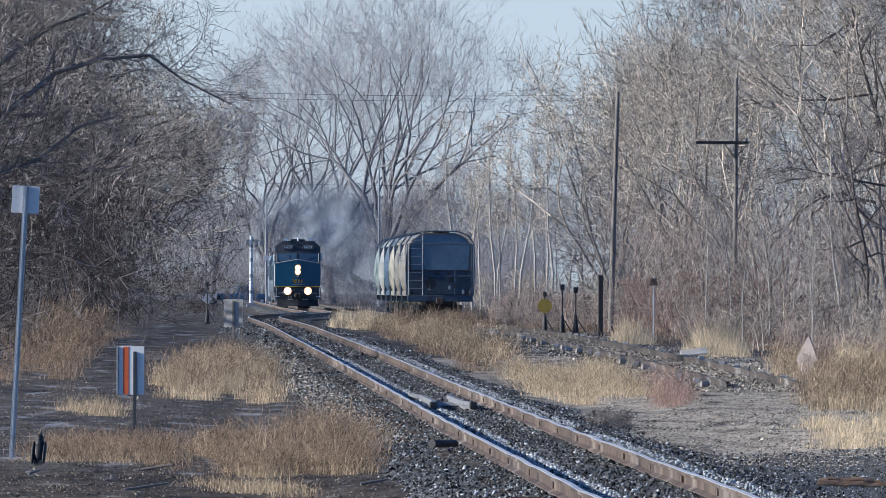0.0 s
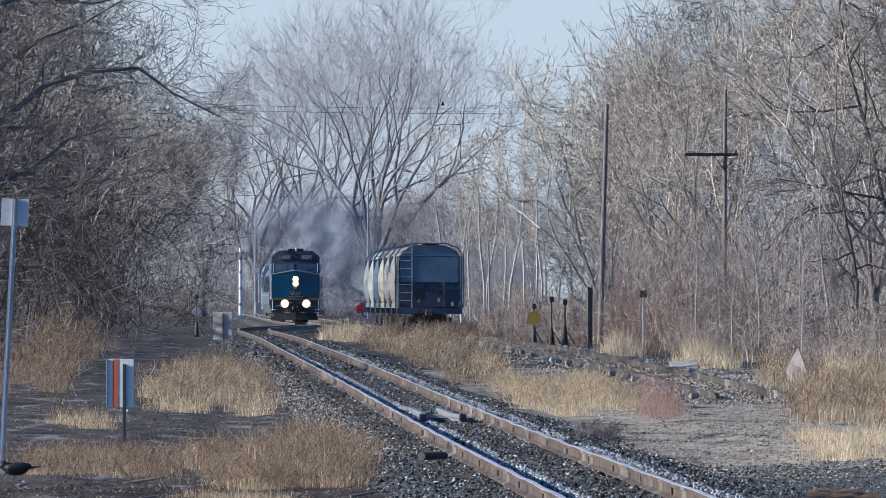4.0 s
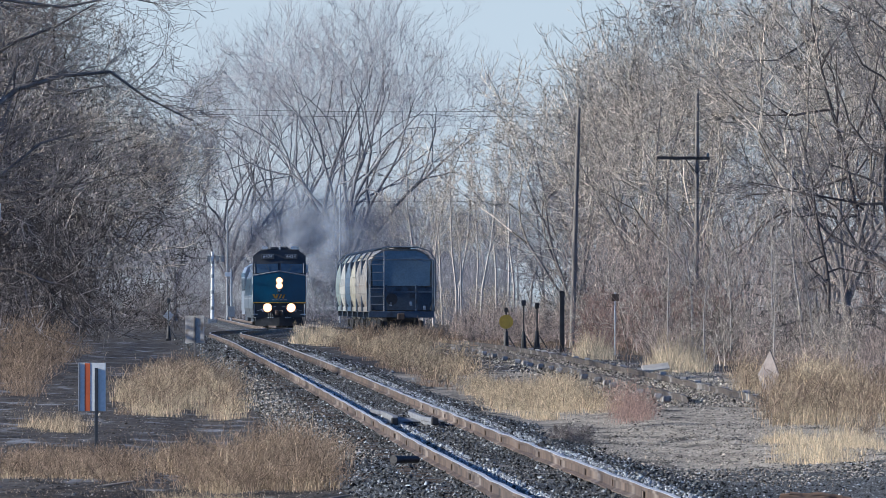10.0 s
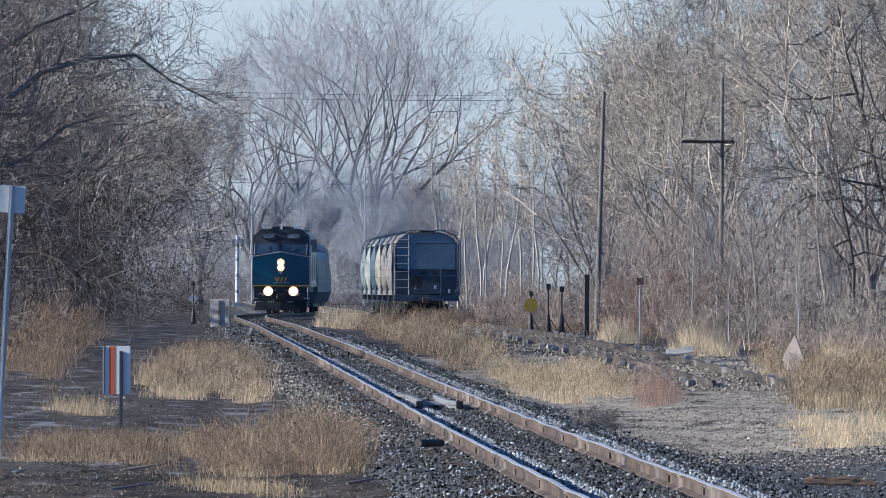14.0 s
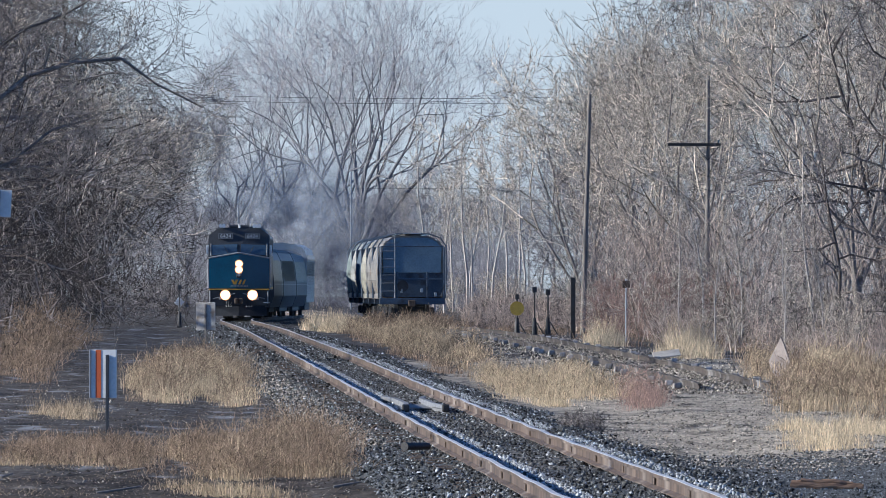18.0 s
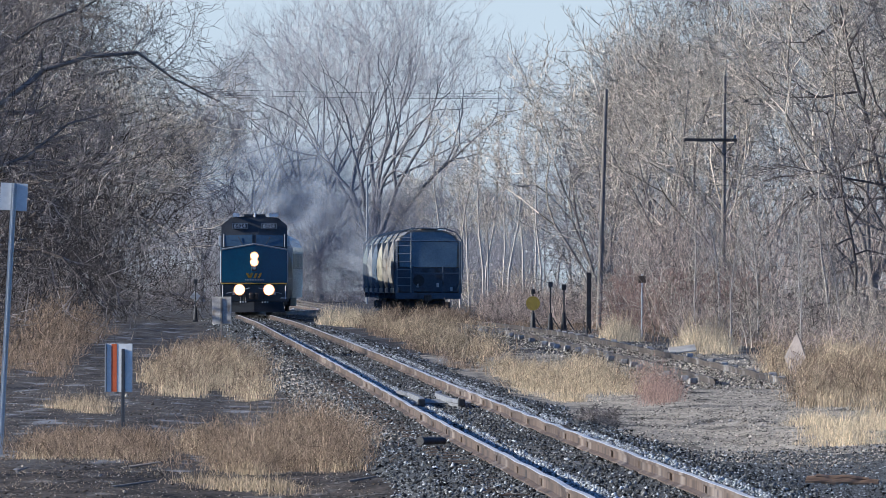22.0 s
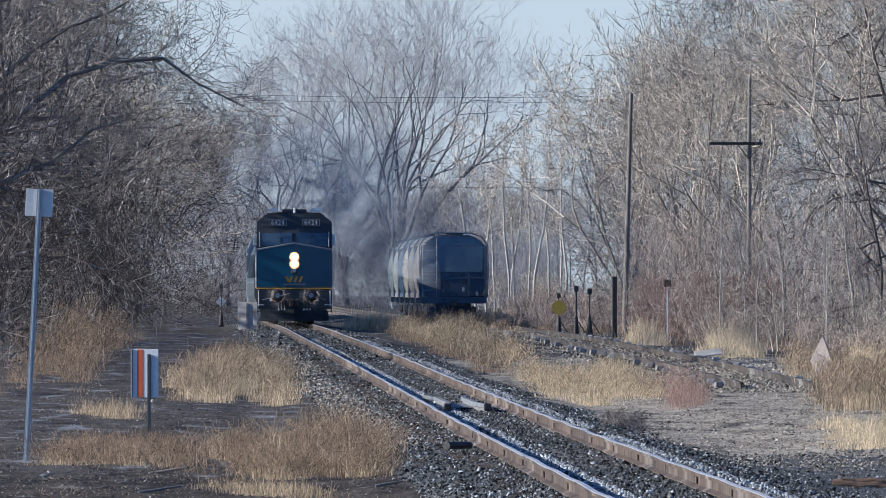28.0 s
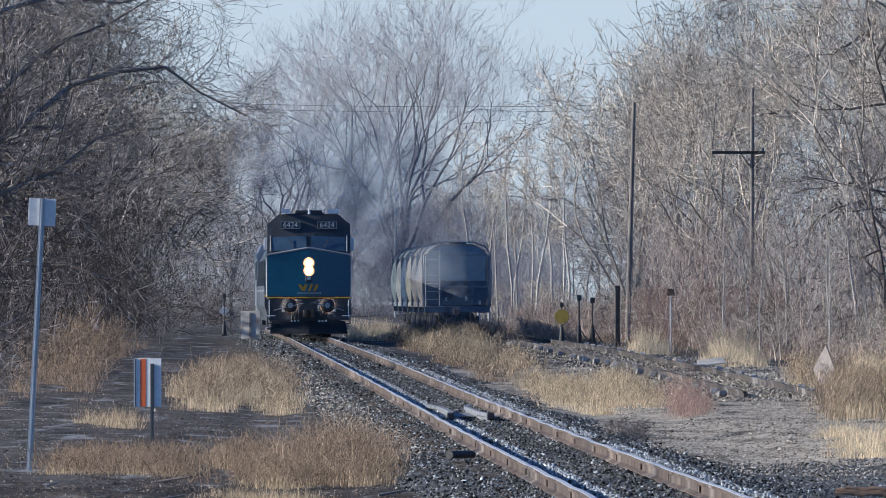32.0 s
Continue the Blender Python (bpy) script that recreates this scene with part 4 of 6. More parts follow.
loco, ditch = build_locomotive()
coaches = [build_smooth_coach()]
coaches += [copy_thing(coaches[0], pose(0, 0, 0)) for k in range(2)]
coaches.append(build_ribbed_coach())
HOP_D = mat("dark_blue_hopper_paint", (0.07, 0.11, 0.16), (0.045, 0.07, 0.11), 0.4, scale=1.5, fine=14, bump=0.08)
HOP_E = mat("cream_hopper_paint", (0.36, 0.34, 0.27), (0.25, 0.23, 0.18), 0.4, scale=1.5, fine=14, bump=0.08)
for k, (paint, label) in enumerate(((HOP_A, "grey-brown cylindrical covered hopper car with upright ribs and dark end"),
                                    (HOP_A, "weathered grey-brown cylindrical covered hopper car"),
                                    (HOP_E, "cream cylindrical covered hopper car with upright ribs"),
                                    (HOP_D, "dark blue cylindrical covered hopper car"),
                                    (HOP_B, "dirty white cylindrical covered hopper car"),
                                    (HOP_C, "green-grey cylindrical covered hopper car"))):
    car = build_hopper(paint, label)
    y0 = 107.3 * K + k * 17.5
    car.matrix_basis = along(side_x, y0, y0 + 16.2, side_h)


# ---- trees and brush ----
def grow(seed, height, radius, limbs, angle, reach, forks, droop=0.12, first=0.25, lean=(0, 0), stems=1, wander=0.16, twig=0.011, steps_by=(9, 7, 5, 2, 1), flare=(0.12, 0.4), fork_angle=(22, 52), ratio=(0.42, 0.72), thick=1.0):
    """Branch pieces of a bare tree: arrays of ends, radii and order. limbs: how many; forks: how many each order bears; reach: limb length by height."""
    rnd = random.Random(seed)
    out = []

    def branch(p, d, length, r, order, steps):
        pts, rs = [p], [r]
        tip = max(twig * 0.5, r * 0.25)
        for i in range(steps):
            w = wander * (0.35 if order == 0 else 1.0 + 0.25 * order)
            d = (d + Vector((rnd.gauss(0, w), rnd.gauss(0, w), rnd.gauss(0, w) + droop * (0.2 if order == 0 else 1)))).normalized()
            q = pts[-1] + d * (length / steps)
            r1 = r + (tip - r) * (i + 1) / steps
            out.append((*pts[-1], *q, rs[-1], r1, order))
            pts.append(q)
            rs.append(r1)
        if order >= len(forks) + 1:
            return
        count = limbs if order == 0 else forks[order - 1]
        lo = first if order == 0 else 0.18
        for k in range(count):
            u = lo + (1 - lo) * (k + rnd.random()) / count
            i = min(int(u * steps), steps - 1)
            base = pts[i].lerp(pts[i + 1], u * steps - i)
            axis = (pts[i + 1] - pts[i]).normalized()
            side = axis.orthogonal().normalized()
            side.rotate(Matrix.Rotation(rnd.uniform(0, 6.283) if order else 2.4 * k + rnd.uniform(-0.5, 0.5), 3, axis))
            a = radians(angle * (1.25 - 0.55 * u) if order == 0 else rnd.uniform(*fork_angle))
            nd = (axis * math.cos(a) + side * math.sin(a)).normalized()
            ln = (height * reach * (1.15 - 0.75 * u) if order == 0 else length * rnd.uniform(*ratio) * (1.1 - 0.45 * u))
            rr = max(twig, min(rs[i] * 0.72, thick * (0.010 * ln + 0.003) * (1.0 if order else 1.15)))
            branch(base, nd, ln, rr, order + 1, steps_by[order + 1])

    for s in range(stems):
        a = 6.283 * (s + rnd.random()) / stems
        w = 0.0 if stems == 1 else rnd.uniform(*flare)
        d = Vector((lean[0] + w * math.cos(a), lean[1] + w * math.sin(a), 1)).normalized()
        branch(Vector((0.2 * math.cos(a), 0.2 * math.sin(a), -0.15)) if stems > 1 else Vector((0, 0, -0.2)), d, height * (1 if stems == 1 else rnd.uniform(0.78, 1)), radius, 0, steps_by[0])
    return np.array(out)


def fan(seed, height, spread, r, levels=6, limbs=6, bole=0.2, twig=0.012, shoots=3, shrink=0.78, lean=(0, 0), tidy=1.0, low=False):
    """Branch pieces of a tree whose trunk divides low and forks again and again into a broad rounded crown."""
    rnd = random.Random(seed)
    out = []
    first = height * (1 - bole) * (1 - shrink) / (1 - shrink ** levels) * 0.96

    def twigs(p, d, length, rr, order):
        for i in range(3):
            d = (d + Vector((rnd.gauss(0, 0.3 * tidy), rnd.gauss(0, 0.3 * tidy), rnd.gauss(0.1, 0.26 * tidy)))).normalized()
            q = p + d * length / 3
            out.append((*p, *q, rr, rr * 0.8, order))
            if order < 9 and i:
                for k in range(i):
                    e = (d + Vector((rnd.gauss(0, 0.6 * tidy), rnd.gauss(0, 0.6 * tidy), rnd.gauss(0.1, 0.5 * tidy)))).normalized()
                    twigs(q, e, length * rnd.uniform(0.35, 0.6), max(twig * 0.7, rr * 0.65), order + 1)
            p, rr = q, rr * 0.8

    def branch(p, d, length, rr, level):
        steps = 3
        for i in range(steps):
            w = 0.07 + 0.025 * level
            d = (d + Vector((rnd.gauss(0, w), rnd.gauss(0, w), rnd.gauss(0.05, w)))).normalized()
            q = p + d * length / steps
            r1 = rr * 0.93
            out.append((*p, *q, rr, r1, 1 if low and level < 5 else min(level, 2)))
            p, rr = q, r1
            if level >= (1 if low else 2):
                for k in range(rnd.choice((shoots - 1, shoots)) if i else 1):
                    e = (d + Vector((rnd.gauss(0, 0.65 * tidy), rnd.gauss(0, 0.65 * tidy), rnd.gauss(0.0, 0.5 * tidy)))).normalized()
                    far_out = 1 + 0.6 * max(0, 4 - level) if low else 1
                    twigs(p, e, height * rnd.uniform(0.035, 0.075) * far_out, max(twig, rr * (0.2 if low else 0.35)), 7 if low and level < 3 else 8)
        if level < levels:
            side = d.orthogonal().normalized()
            side.rotate(Matrix.Rotation(rnd.uniform(0, 6.283), 3, d))
            for s in (-1, 1):
                a = radians(rnd.uniform(12, 36) if level > 1 else rnd.uniform(14, 28))
                branch(p, (d * math.cos(a) + side * s * math.sin(a)).normalized(), length * shrink * rnd.uniform(0.82, 1.15), max(twig, rr * rnd.uniform(0.6, 0.78)), level + 1)

    top = Vector((lean[0] * height * bole, lean[1] * height * bole, height * bole))
    mid = top * 0.5 + Vector((rnd.gauss(0, 0.15), rnd.gauss(0, 0.15), 0))
    out.append((0, 0, -0.3, *mid, r * 1.15, r, 0))
    out.append((*mid, *top, r, r * 0.92, 0))
    for k in range(limbs):
        az = 2.4 * k + rnd.uniform(-0.4, 0.4)
        t = spread * (0.25 + 0.75 * ((k + 0.5) / limbs) ** 0.7)
        d = Vector((lean[0] + t * math.cos(az), lean[1] + t * math.sin(az), 1)).normalized()
        branch(mid.lerp(top, rnd.uniform(0.3, 1)), d, first * rnd.uniform(0.85, 1.1) * (0.82 + 0.42 * t if low else 1), r * rnd.uniform(0.45, 0.62), 1)
    return np.array(out)


def tubes(name, seg, sides, material, parent):
    """Tapered pieces of branch as one mesh."""
    a, b = seg[:, 0:3], seg[:, 3:6]
    d = b - a
    d /= np.maximum(np.linalg.norm(d, axis=1), 1e-9)[:, None]
    h = np.where(np.abs(d[:, 2:3]) > 0.9, np.array([[1.0, 0, 0]]), np.array([[0, 0, 1.0]]))
    u = np.cross(d, h)
    u /= np.linalg.norm(u, axis=1)[:, None]
    w = np.cross(d, u)
    th = np.arange(sides) * 2 * np.pi / sides
    ring = u[:, None, :] * np.cos(th)[None, :, None] + w[:, None, :] * np.sin(th)[None, :, None]
    va = a[:, None, :] + ring * seg[:, 6][:, None, None]
    vb = b[:, None, :] + ring * seg[:, 7][:, None, None]
    verts = np.concatenate([va, vb], 1).reshape(-1, 3)
    i = np.arange(sides)
    quad = np.stack([i, (i + 1) % sides, sides + (i + 1) % sides, sides + i], 1)
    faces = (quad[None] + (2 * sides) * np.arange(len(seg))[:, None, None]).reshape(-1, 4)
    return raw_np(name, verts, faces, material, parent)


PARK = pose(0, -3000, -60)


def tree(seg, label, bark, twigs, category="tree", group=""):
    t = thing("tree", PARK, label, category, group)
    tubes("trunk", seg[seg[:, 8] <= 1], 6, bark, t)
    tubes("crown", seg[seg[:, 8] > 1], 3, twigs, t)
    return t


def bush(seg, label, twigs, name="shrub"):
    o = tubes(name, seg, 3, twigs, None)
    o.matrix_basis = PARK
    return tagged(o, label, "shrub")


def plant(proto, spots, seed):
    """Copies of a plant at (x, y, scale) of the plan, each turned its own way."""
    rnd = random.Random(seed)
    for x, y, s in spots:
        y *= K
        c = copy_thing(proto, pose(x, y, lay(x, y) - 0.05, rnd.uniform(-2, 2), rnd.uniform(-2, 2), rnd.uniform(0, 360)))
        c.scale = (s * rnd.uniform(0.92, 1.08), s * rnd.uniform(0.92, 1.08), s)


def drop_proto(*protos):
    for p in protos:
        for o in [*p.children_recursive, p]:
            bpy.data.objects.remove(o)


GREY_TREE = "bare grey deciduous tree with dense fine twigs beside the tracks"
wide = [tree(fan(s, 17, sp, 0.17, 5, 6, bole, 0.017, 2, lean=ln), GREY_TREE, BARK, TWIG, group="trackside trees") for s, sp, bole, ln in ((1, 0.75, 0.14, (0.05, 0)), (2, 0.9, 0.10, (-0.05, 0)), (3, 0.7, 0.18, (0.1, 0.05)))]
multi = [tree(grow(s, 15, 0.11, 6, 40, 0.36, (5, 4, 3), first=0.12, droop=0.07, wander=0.22, stems=5, twig=0.012), "bare many-stemmed tree with fine twigs beside the tracks", BARK, TWIG, group="trackside trees") for s in (11, 12)]
dark = [tree(grow(s, 15, 0.14, 14, 64, 0.46, (6, 5, 3), first=0.13, droop=0.03, wander=0.24, twig=0.011), "dark bare tree with tangled spreading branches in shade", BARK_SHADED, TWIG_DARK_SHADED, group="shaded trees") for s in (21, 22)]
slim = [tree(grow(s, 14, 0.10, 14, 34, 0.2, (6, 4), first=0.3, droop=0.10, twig=0.014), "slender pale-barked tree with thin rising branches", BIRCH, TWIG, group="slender trees") for s in (31, 32)]
far = [tree(grow(s, 18, 0.18, 14, 44, 0.42, (5, 4, 2), first=0.15, droop=0.1, twig=0.025, steps_by=(7, 5, 3, 2, 1)), "distant bare grey tree", BARK_FAR_HAZE, TWIG_FAR_HAZE, group="distant trees") for s in (41, 42)]
brush = [bush(grow(s, 2.6, 0.016, 5, 38, 0.45, (3, 2), stems=7, droop=0.03, first=0.08, twig=0.008, wander=0.24, steps_by=(4, 3, 2, 1)), "tangled bare brush with thin stems", m) for s, m in ((51, TWIG), (52, TWIG_DARK_SHADED), (53, TWIG_RED))]

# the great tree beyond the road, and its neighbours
big = tree(fan(66, 36.5, 0.76, 0.62, 7, 8, 0.16, 0.019, 1, 0.80, lean=(0.02, 0), tidy=0.6, low=True), "huge bare cottonwood with a broad rounded crown beyond the road", BARK_FAR_HAZE, TWIG_FROST_HAZE)
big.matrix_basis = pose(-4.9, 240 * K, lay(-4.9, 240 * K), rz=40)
nb = tree(fan(62, 28.5, 0.70, 0.42, 7, 7, 0.16, 0.019, 1, 0.80, lean=(-0.02, 0), tidy=0.6, low=True), "large bare tree with a rounded crown beyond the road", BARK_FAR_HAZE, TWIG_FROST_HAZE)
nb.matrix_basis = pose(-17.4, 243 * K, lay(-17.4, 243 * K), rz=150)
twin = tree(fan(68, 35.0, 0.78, 0.50, 7, 7, 0.16, 0.019, 1, 0.80, lean=(-0.04, 0), tidy=0.6, low=True), "tall bare cottonwood standing close to another", BARK_FAR_HAZE, TWIG_FROST_HAZE)
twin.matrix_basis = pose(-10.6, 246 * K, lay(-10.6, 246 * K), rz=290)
lesser = tree(fan(63, 23, 0.55, 0.3, 6, 6, 0.2, 0.02, 3, 0.8), "bare tree with a rounded crown beyond the road", BARK_FAR_HAZE, TWIG_FAR_HAZE)
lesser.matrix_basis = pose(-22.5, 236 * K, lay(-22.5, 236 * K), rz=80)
side_tree = tree(fan(64, 15, 0.9, 0.22, 5, 6, 0.25, 0.02, 3, 0.8), "small bare tree beside the great cottonwood", BARK_FAR_HAZE, TWIG)
side_tree.matrix_basis = pose(1.2, 236 * K, lay(1.2, 236 * K), rz=200)

plant(wide[0], [(12.5, 112, 1.0), (20.0, 100, 1.05), (17.5, 128, 1.1), (16.8, 84, 0.95)], 1)
plant(wide[1], [(16.5, 106, 1.0), (9.8, 120, 0.95), (23.5, 110, 1.1), (14.4, 97, 0.8), (20.5, 88, 1.0)], 2)
plant(wide[2], [(14.8, 122, 1.05), (21.5, 120, 1.1), (11.0, 132, 1.0)], 3)
plant(multi[0], [(18.2, 94, 0.9), (22.0, 86, 0.95), (12.4, 106, 0.85)], 4)
plant(multi[1], [(9.4, 110, 0.75)], 5)
plant(dark[0], [(16.2, 72, 0.8), (17.6, 80, 0.95), (14.2, 62, 0.42)], 17)
plant(dark[1], [(18.4, 86, 1.0), (13.6, 70, 0.5)], 18)
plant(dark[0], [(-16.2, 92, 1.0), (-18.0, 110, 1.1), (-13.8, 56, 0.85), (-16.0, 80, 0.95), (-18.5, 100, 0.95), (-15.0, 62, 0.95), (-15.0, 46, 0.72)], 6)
# the first four, added out of view, cast shade over the foreground
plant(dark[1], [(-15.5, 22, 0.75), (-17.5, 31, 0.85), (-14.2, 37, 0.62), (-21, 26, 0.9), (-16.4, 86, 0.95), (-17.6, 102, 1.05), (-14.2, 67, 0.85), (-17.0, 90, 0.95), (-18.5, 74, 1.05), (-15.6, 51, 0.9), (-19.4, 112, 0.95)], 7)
plant(wide[2], [(-15.2, 58, 0.72), (-17.2, 72, 0.9), (-18.6, 84, 1.0), (-16.5, 97, 0.85)], 16)
plant(wide[0], [(-18.2, 120, 0.85), (-20.5, 142, 0.95)], 8)
plant(wide[1], [(-19.0, 132, 0.9), (-22, 160, 0.95)], 9)
plant(slim[0], [(3.2, 168, 1.0), (5.0, 160, 0.95), (6.4, 172, 1.05), (4.2, 182, 1.0), (7.4, 158, 0.9), (8.6, 166, 1.0)], 10)
plant(slim[1], [(4.4, 152, 0.9), (6.0, 150, 0.95), (2.6, 178, 1.05), (8.0, 148, 0.95), (9.6, 156, 1.0), (5.6, 186, 1.1)], 11)
plant(slim[0], [(9.2, 66, 0.3), (10.4, 69, 0.4), (11.6, 62, 0.3), (9.9, 74, 0.42)], 19)
plant(slim[1], [(8.7, 71, 0.34), (11.0, 65, 0.36), (12.2, 67, 0.45), (10.2, 60, 0.26)], 20)
plant(wide[0], [(-16.4, 49, 0.75), (-14.8, 41, 0.58), (-17.4, 65, 0.9)], 21)
rnd = random.Random(77)
plant(far[0], [(-42 + 7.5 * k + rnd.uniform(-2, 2), 268 + rnd.uniform(-12, 20), rnd.uniform(0.7, 1.0)) for k in range(0, 11, 2)], 12)
plant(far[1], [(-38 + 7.5 * k + rnd.uniform(-2, 2), 288 + rnd.uniform(-10, 25), rnd.uniform(0.8, 1.05)) for k in range(1, 11, 2)], 13)
plant(far[0], [(rnd.uniform(11, 30), rnd.uniform(140, 200), rnd.uniform(0.8, 1.0)) for k in range(6)], 14)
plant(far[1], [(rnd.uniform(-34, -22), rnd.uniform(120, 200), rnd.uniform(0.8, 1.0)) for k in range(6)], 15)

# brush along both edges
spots = {0: [], 1: [], 2: []}
for k in range(18):
    y = 64 + 3.1 * k + rnd.uniform(-1, 1)
    spots[0].append((side_x(min(y, 100) * K) + 4.2 + rnd.uniform(0, 4) + max(0, 90 - y) * 0.02, y, rnd.uniform(0.8, 1.4)))
for k in range(18):
    spots[2].append((9.3 + rnd.uniform(-1.7, 2.2), 80 + rnd.uniform(-4, 5), rnd.uniform(0.7, 1.15)))
for k in range(15):
    y = 40 + 5.0 * k + rnd.uniform(-1, 1)
    spots[1].append((-8.4 - 0.094 * (y - 38) - rnd.uniform(0.5, 4.0), y, rnd.uniform(0.8, 1.5)))
for k in range(8):
    spots[1].append((rnd.uniform(-18, -14), rnd.uniform(120, 200), rnd.uniform(1.0, 1.6)))
for k in range(10):
    spots[0].append((rnd.uniform(-1, 9), rnd.uniform(140, 200), rnd.uniform(1.0, 1.6)))
for k in range(7):
    spots[0].append((rnd.uniform(9.5, 13), rnd.uniform(58, 74), rnd.uniform(0.7, 1.1)))
for k in range(6):
    spots[1].append((-40 + 6.5 * k, 246 + rnd.uniform(-3, 3), rnd.uniform(1.4, 2.0)))
for k in (0, 1, 2):
    plant(brush[k], spots[k], 20 + k)
drop_proto(*wide, *multi, *dark, *slim, *far, *brush)


def woods(name, count, region, top, r, material, label, seed, low=1.0, rise=0.7, size=1.0, keep=None):
    """The tangle of twigs of a wood behind its first trees: short bent shoots in clumps. region: x0, x1, y0, y1 of the plan."""
    rnd = np.random.default_rng(seed)
    x0, x1, y0, y1 = region
    seg = []
    while len(seg) < count:
        cx, cy = rnd.uniform(x0, x1), K * rnd.uniform(y0, y1)
        if keep and not keep(cx, cy / K):
            continue
        cz = rnd.random() ** low * top(cx)
        d = np.array([rnd.normal(0, 1), rnd.normal(0, 1), rnd.normal(rise, 0.7)])
        for k in range(9):
            p = np.array([cx, cy, lay(cx, cy) + cz]) + rnd.normal(0, 0.55 * size, 3)
            e = d + rnd.normal(0, 0.7, 3)
            e /= np.linalg.norm(e)
            ln = rnd.uniform(0.35, 1.1) * size
            rr = r * rnd.uniform(0.6, 1.3)
            for s in range(3):
                q = p + e * ln
                seg.append((*p, *q, rr, rr * 0.7, 3))
                e = e + rnd.normal(0, 0.35, 3) + np.array([0, 0, 0.1])
                e /= np.linalg.norm(e)
                p, rr = q, rr * 0.7
    return tagged(tubes(name, np.array(seg[:count]), 3, material, None), label, "woods", kind="stuff")


# twigs darkened in colour as the shaded interior behind the paler front trees
woods("right_woods", 34000, (8.5, 36, 116, 150), lambda x: min(21, 6.5 + (x - 6) * 1.5), 0.02, TWIG_DARK_SHADED, "tangled grey-brown twigs of the wood beside the siding", 201)
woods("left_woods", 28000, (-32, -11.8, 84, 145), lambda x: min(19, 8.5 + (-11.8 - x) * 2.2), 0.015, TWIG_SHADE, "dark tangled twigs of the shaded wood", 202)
# thick tangles added left of the view to keep the sun off the thicket
woods("deep_woods", 8000, (-27, -18.8, 54, 100), lambda x: 17, 0.1, TWIG_DARK_SHADED, "thick dark wood added behind the thicket, mostly out of view, to shade it", 208, size=2.4)
woods("far_deep_woods", 5000, (-33, -24.5, 100, 130), lambda x: 17, 0.1, TWIG_SHADE, "thick dark wood added farther along, mostly out of view, to shade the thicket", 209, size=2.4)
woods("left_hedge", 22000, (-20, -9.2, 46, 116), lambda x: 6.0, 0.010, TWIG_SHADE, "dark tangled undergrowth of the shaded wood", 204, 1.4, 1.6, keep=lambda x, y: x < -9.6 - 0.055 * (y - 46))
woods("right_hedge", 14000, (8.0, 22, 76, 116), lambda x: 3.6, 0.010, TWIG_BRUSH, "grey-brown tangled undergrowth beside the siding", 205, 1.3, 2.2)
woods("far_hedge", 46000, (-32, 12, 226, 250), lambda x: 10.5, 0.026, TWIG_FAR_HAZE, "grey-brown brush along the far road", 206, 1.15, 1.6, 0.85)
woods("verge_hedge", 10000, (-2.5, 9, 196, 214), lambda x: 4.5, 0.022, TWIG_FAR_HAZE, "grey brush before the far road", 207, 1.2, 1.8)
woods("far_woods", 40000, (-52, 30, 255, 300), lambda x: 15.0 + 3 * math.sin(x * 0.35), 0.032, TWIG_FAR_HAZE, "grey twigs of the distant wood beyond the road", 203)


# ---- grass ----
def blades(name, count, place, tall, material, label, seed, lean=0.7, width=0.005, category="grass", bent=False):
    rnd = np.random.default_rng(seed)
    pts = np.array([place(rnd) for _ in range(count)])
    h = tall * (0.25 + 0.85 * rnd.random(count) ** 1.6) * pts[:, 3]
    a = rnd.uniform(0, 6.283, count)
    l = lean * rnd.random(count) ** 0.9 * h
    side = np.stack([np.cos(a), np.sin(a), np.zeros(count)], 1)
    tip = pts[:, :3] + side * l[:, None] + np.stack([0.08 * h, 0 * h, h], 1)
    mid = pts[:, :3] + side * (0.2 * l)[:, None] + np.stack([0.02 * h, 0 * h, 0.62 * h], 1)
    th = a[:, None] + np.array([0, 2.094, 4.189])
    ring = np.stack([np.cos(th), np.sin(th), np.zeros_like(th)], -1) * width * rnd.uniform(0.6, 1.3, (count, 1, 1))
    if bent:
        v = np.concatenate([pts[:, None, :3] + ring, mid[:, None, :] + ring * 0.75, tip[:, None, :]], 1)
        tri = np.array([(0, 1, 4), (0, 4, 3), (1, 2, 5), (1, 5, 4), (2, 0, 3), (2, 3, 5), (3, 4, 6), (4, 5, 6), (5, 3, 6)])
    else:
        v = np.concatenate([pts[:, None, :3] + ring, tip[:, None, :]], 1)
        tri = np.array([(0, 1, 3), (1, 2, 3), (2, 0, 3)])
    faces = (tri[None] + v.shape[1] * np.arange(count)[:, None, None]).reshape(-1, 3)
    return tagged(raw_np(name, v.reshape(-1, 3), faces, material), label, category, kind="stuff")


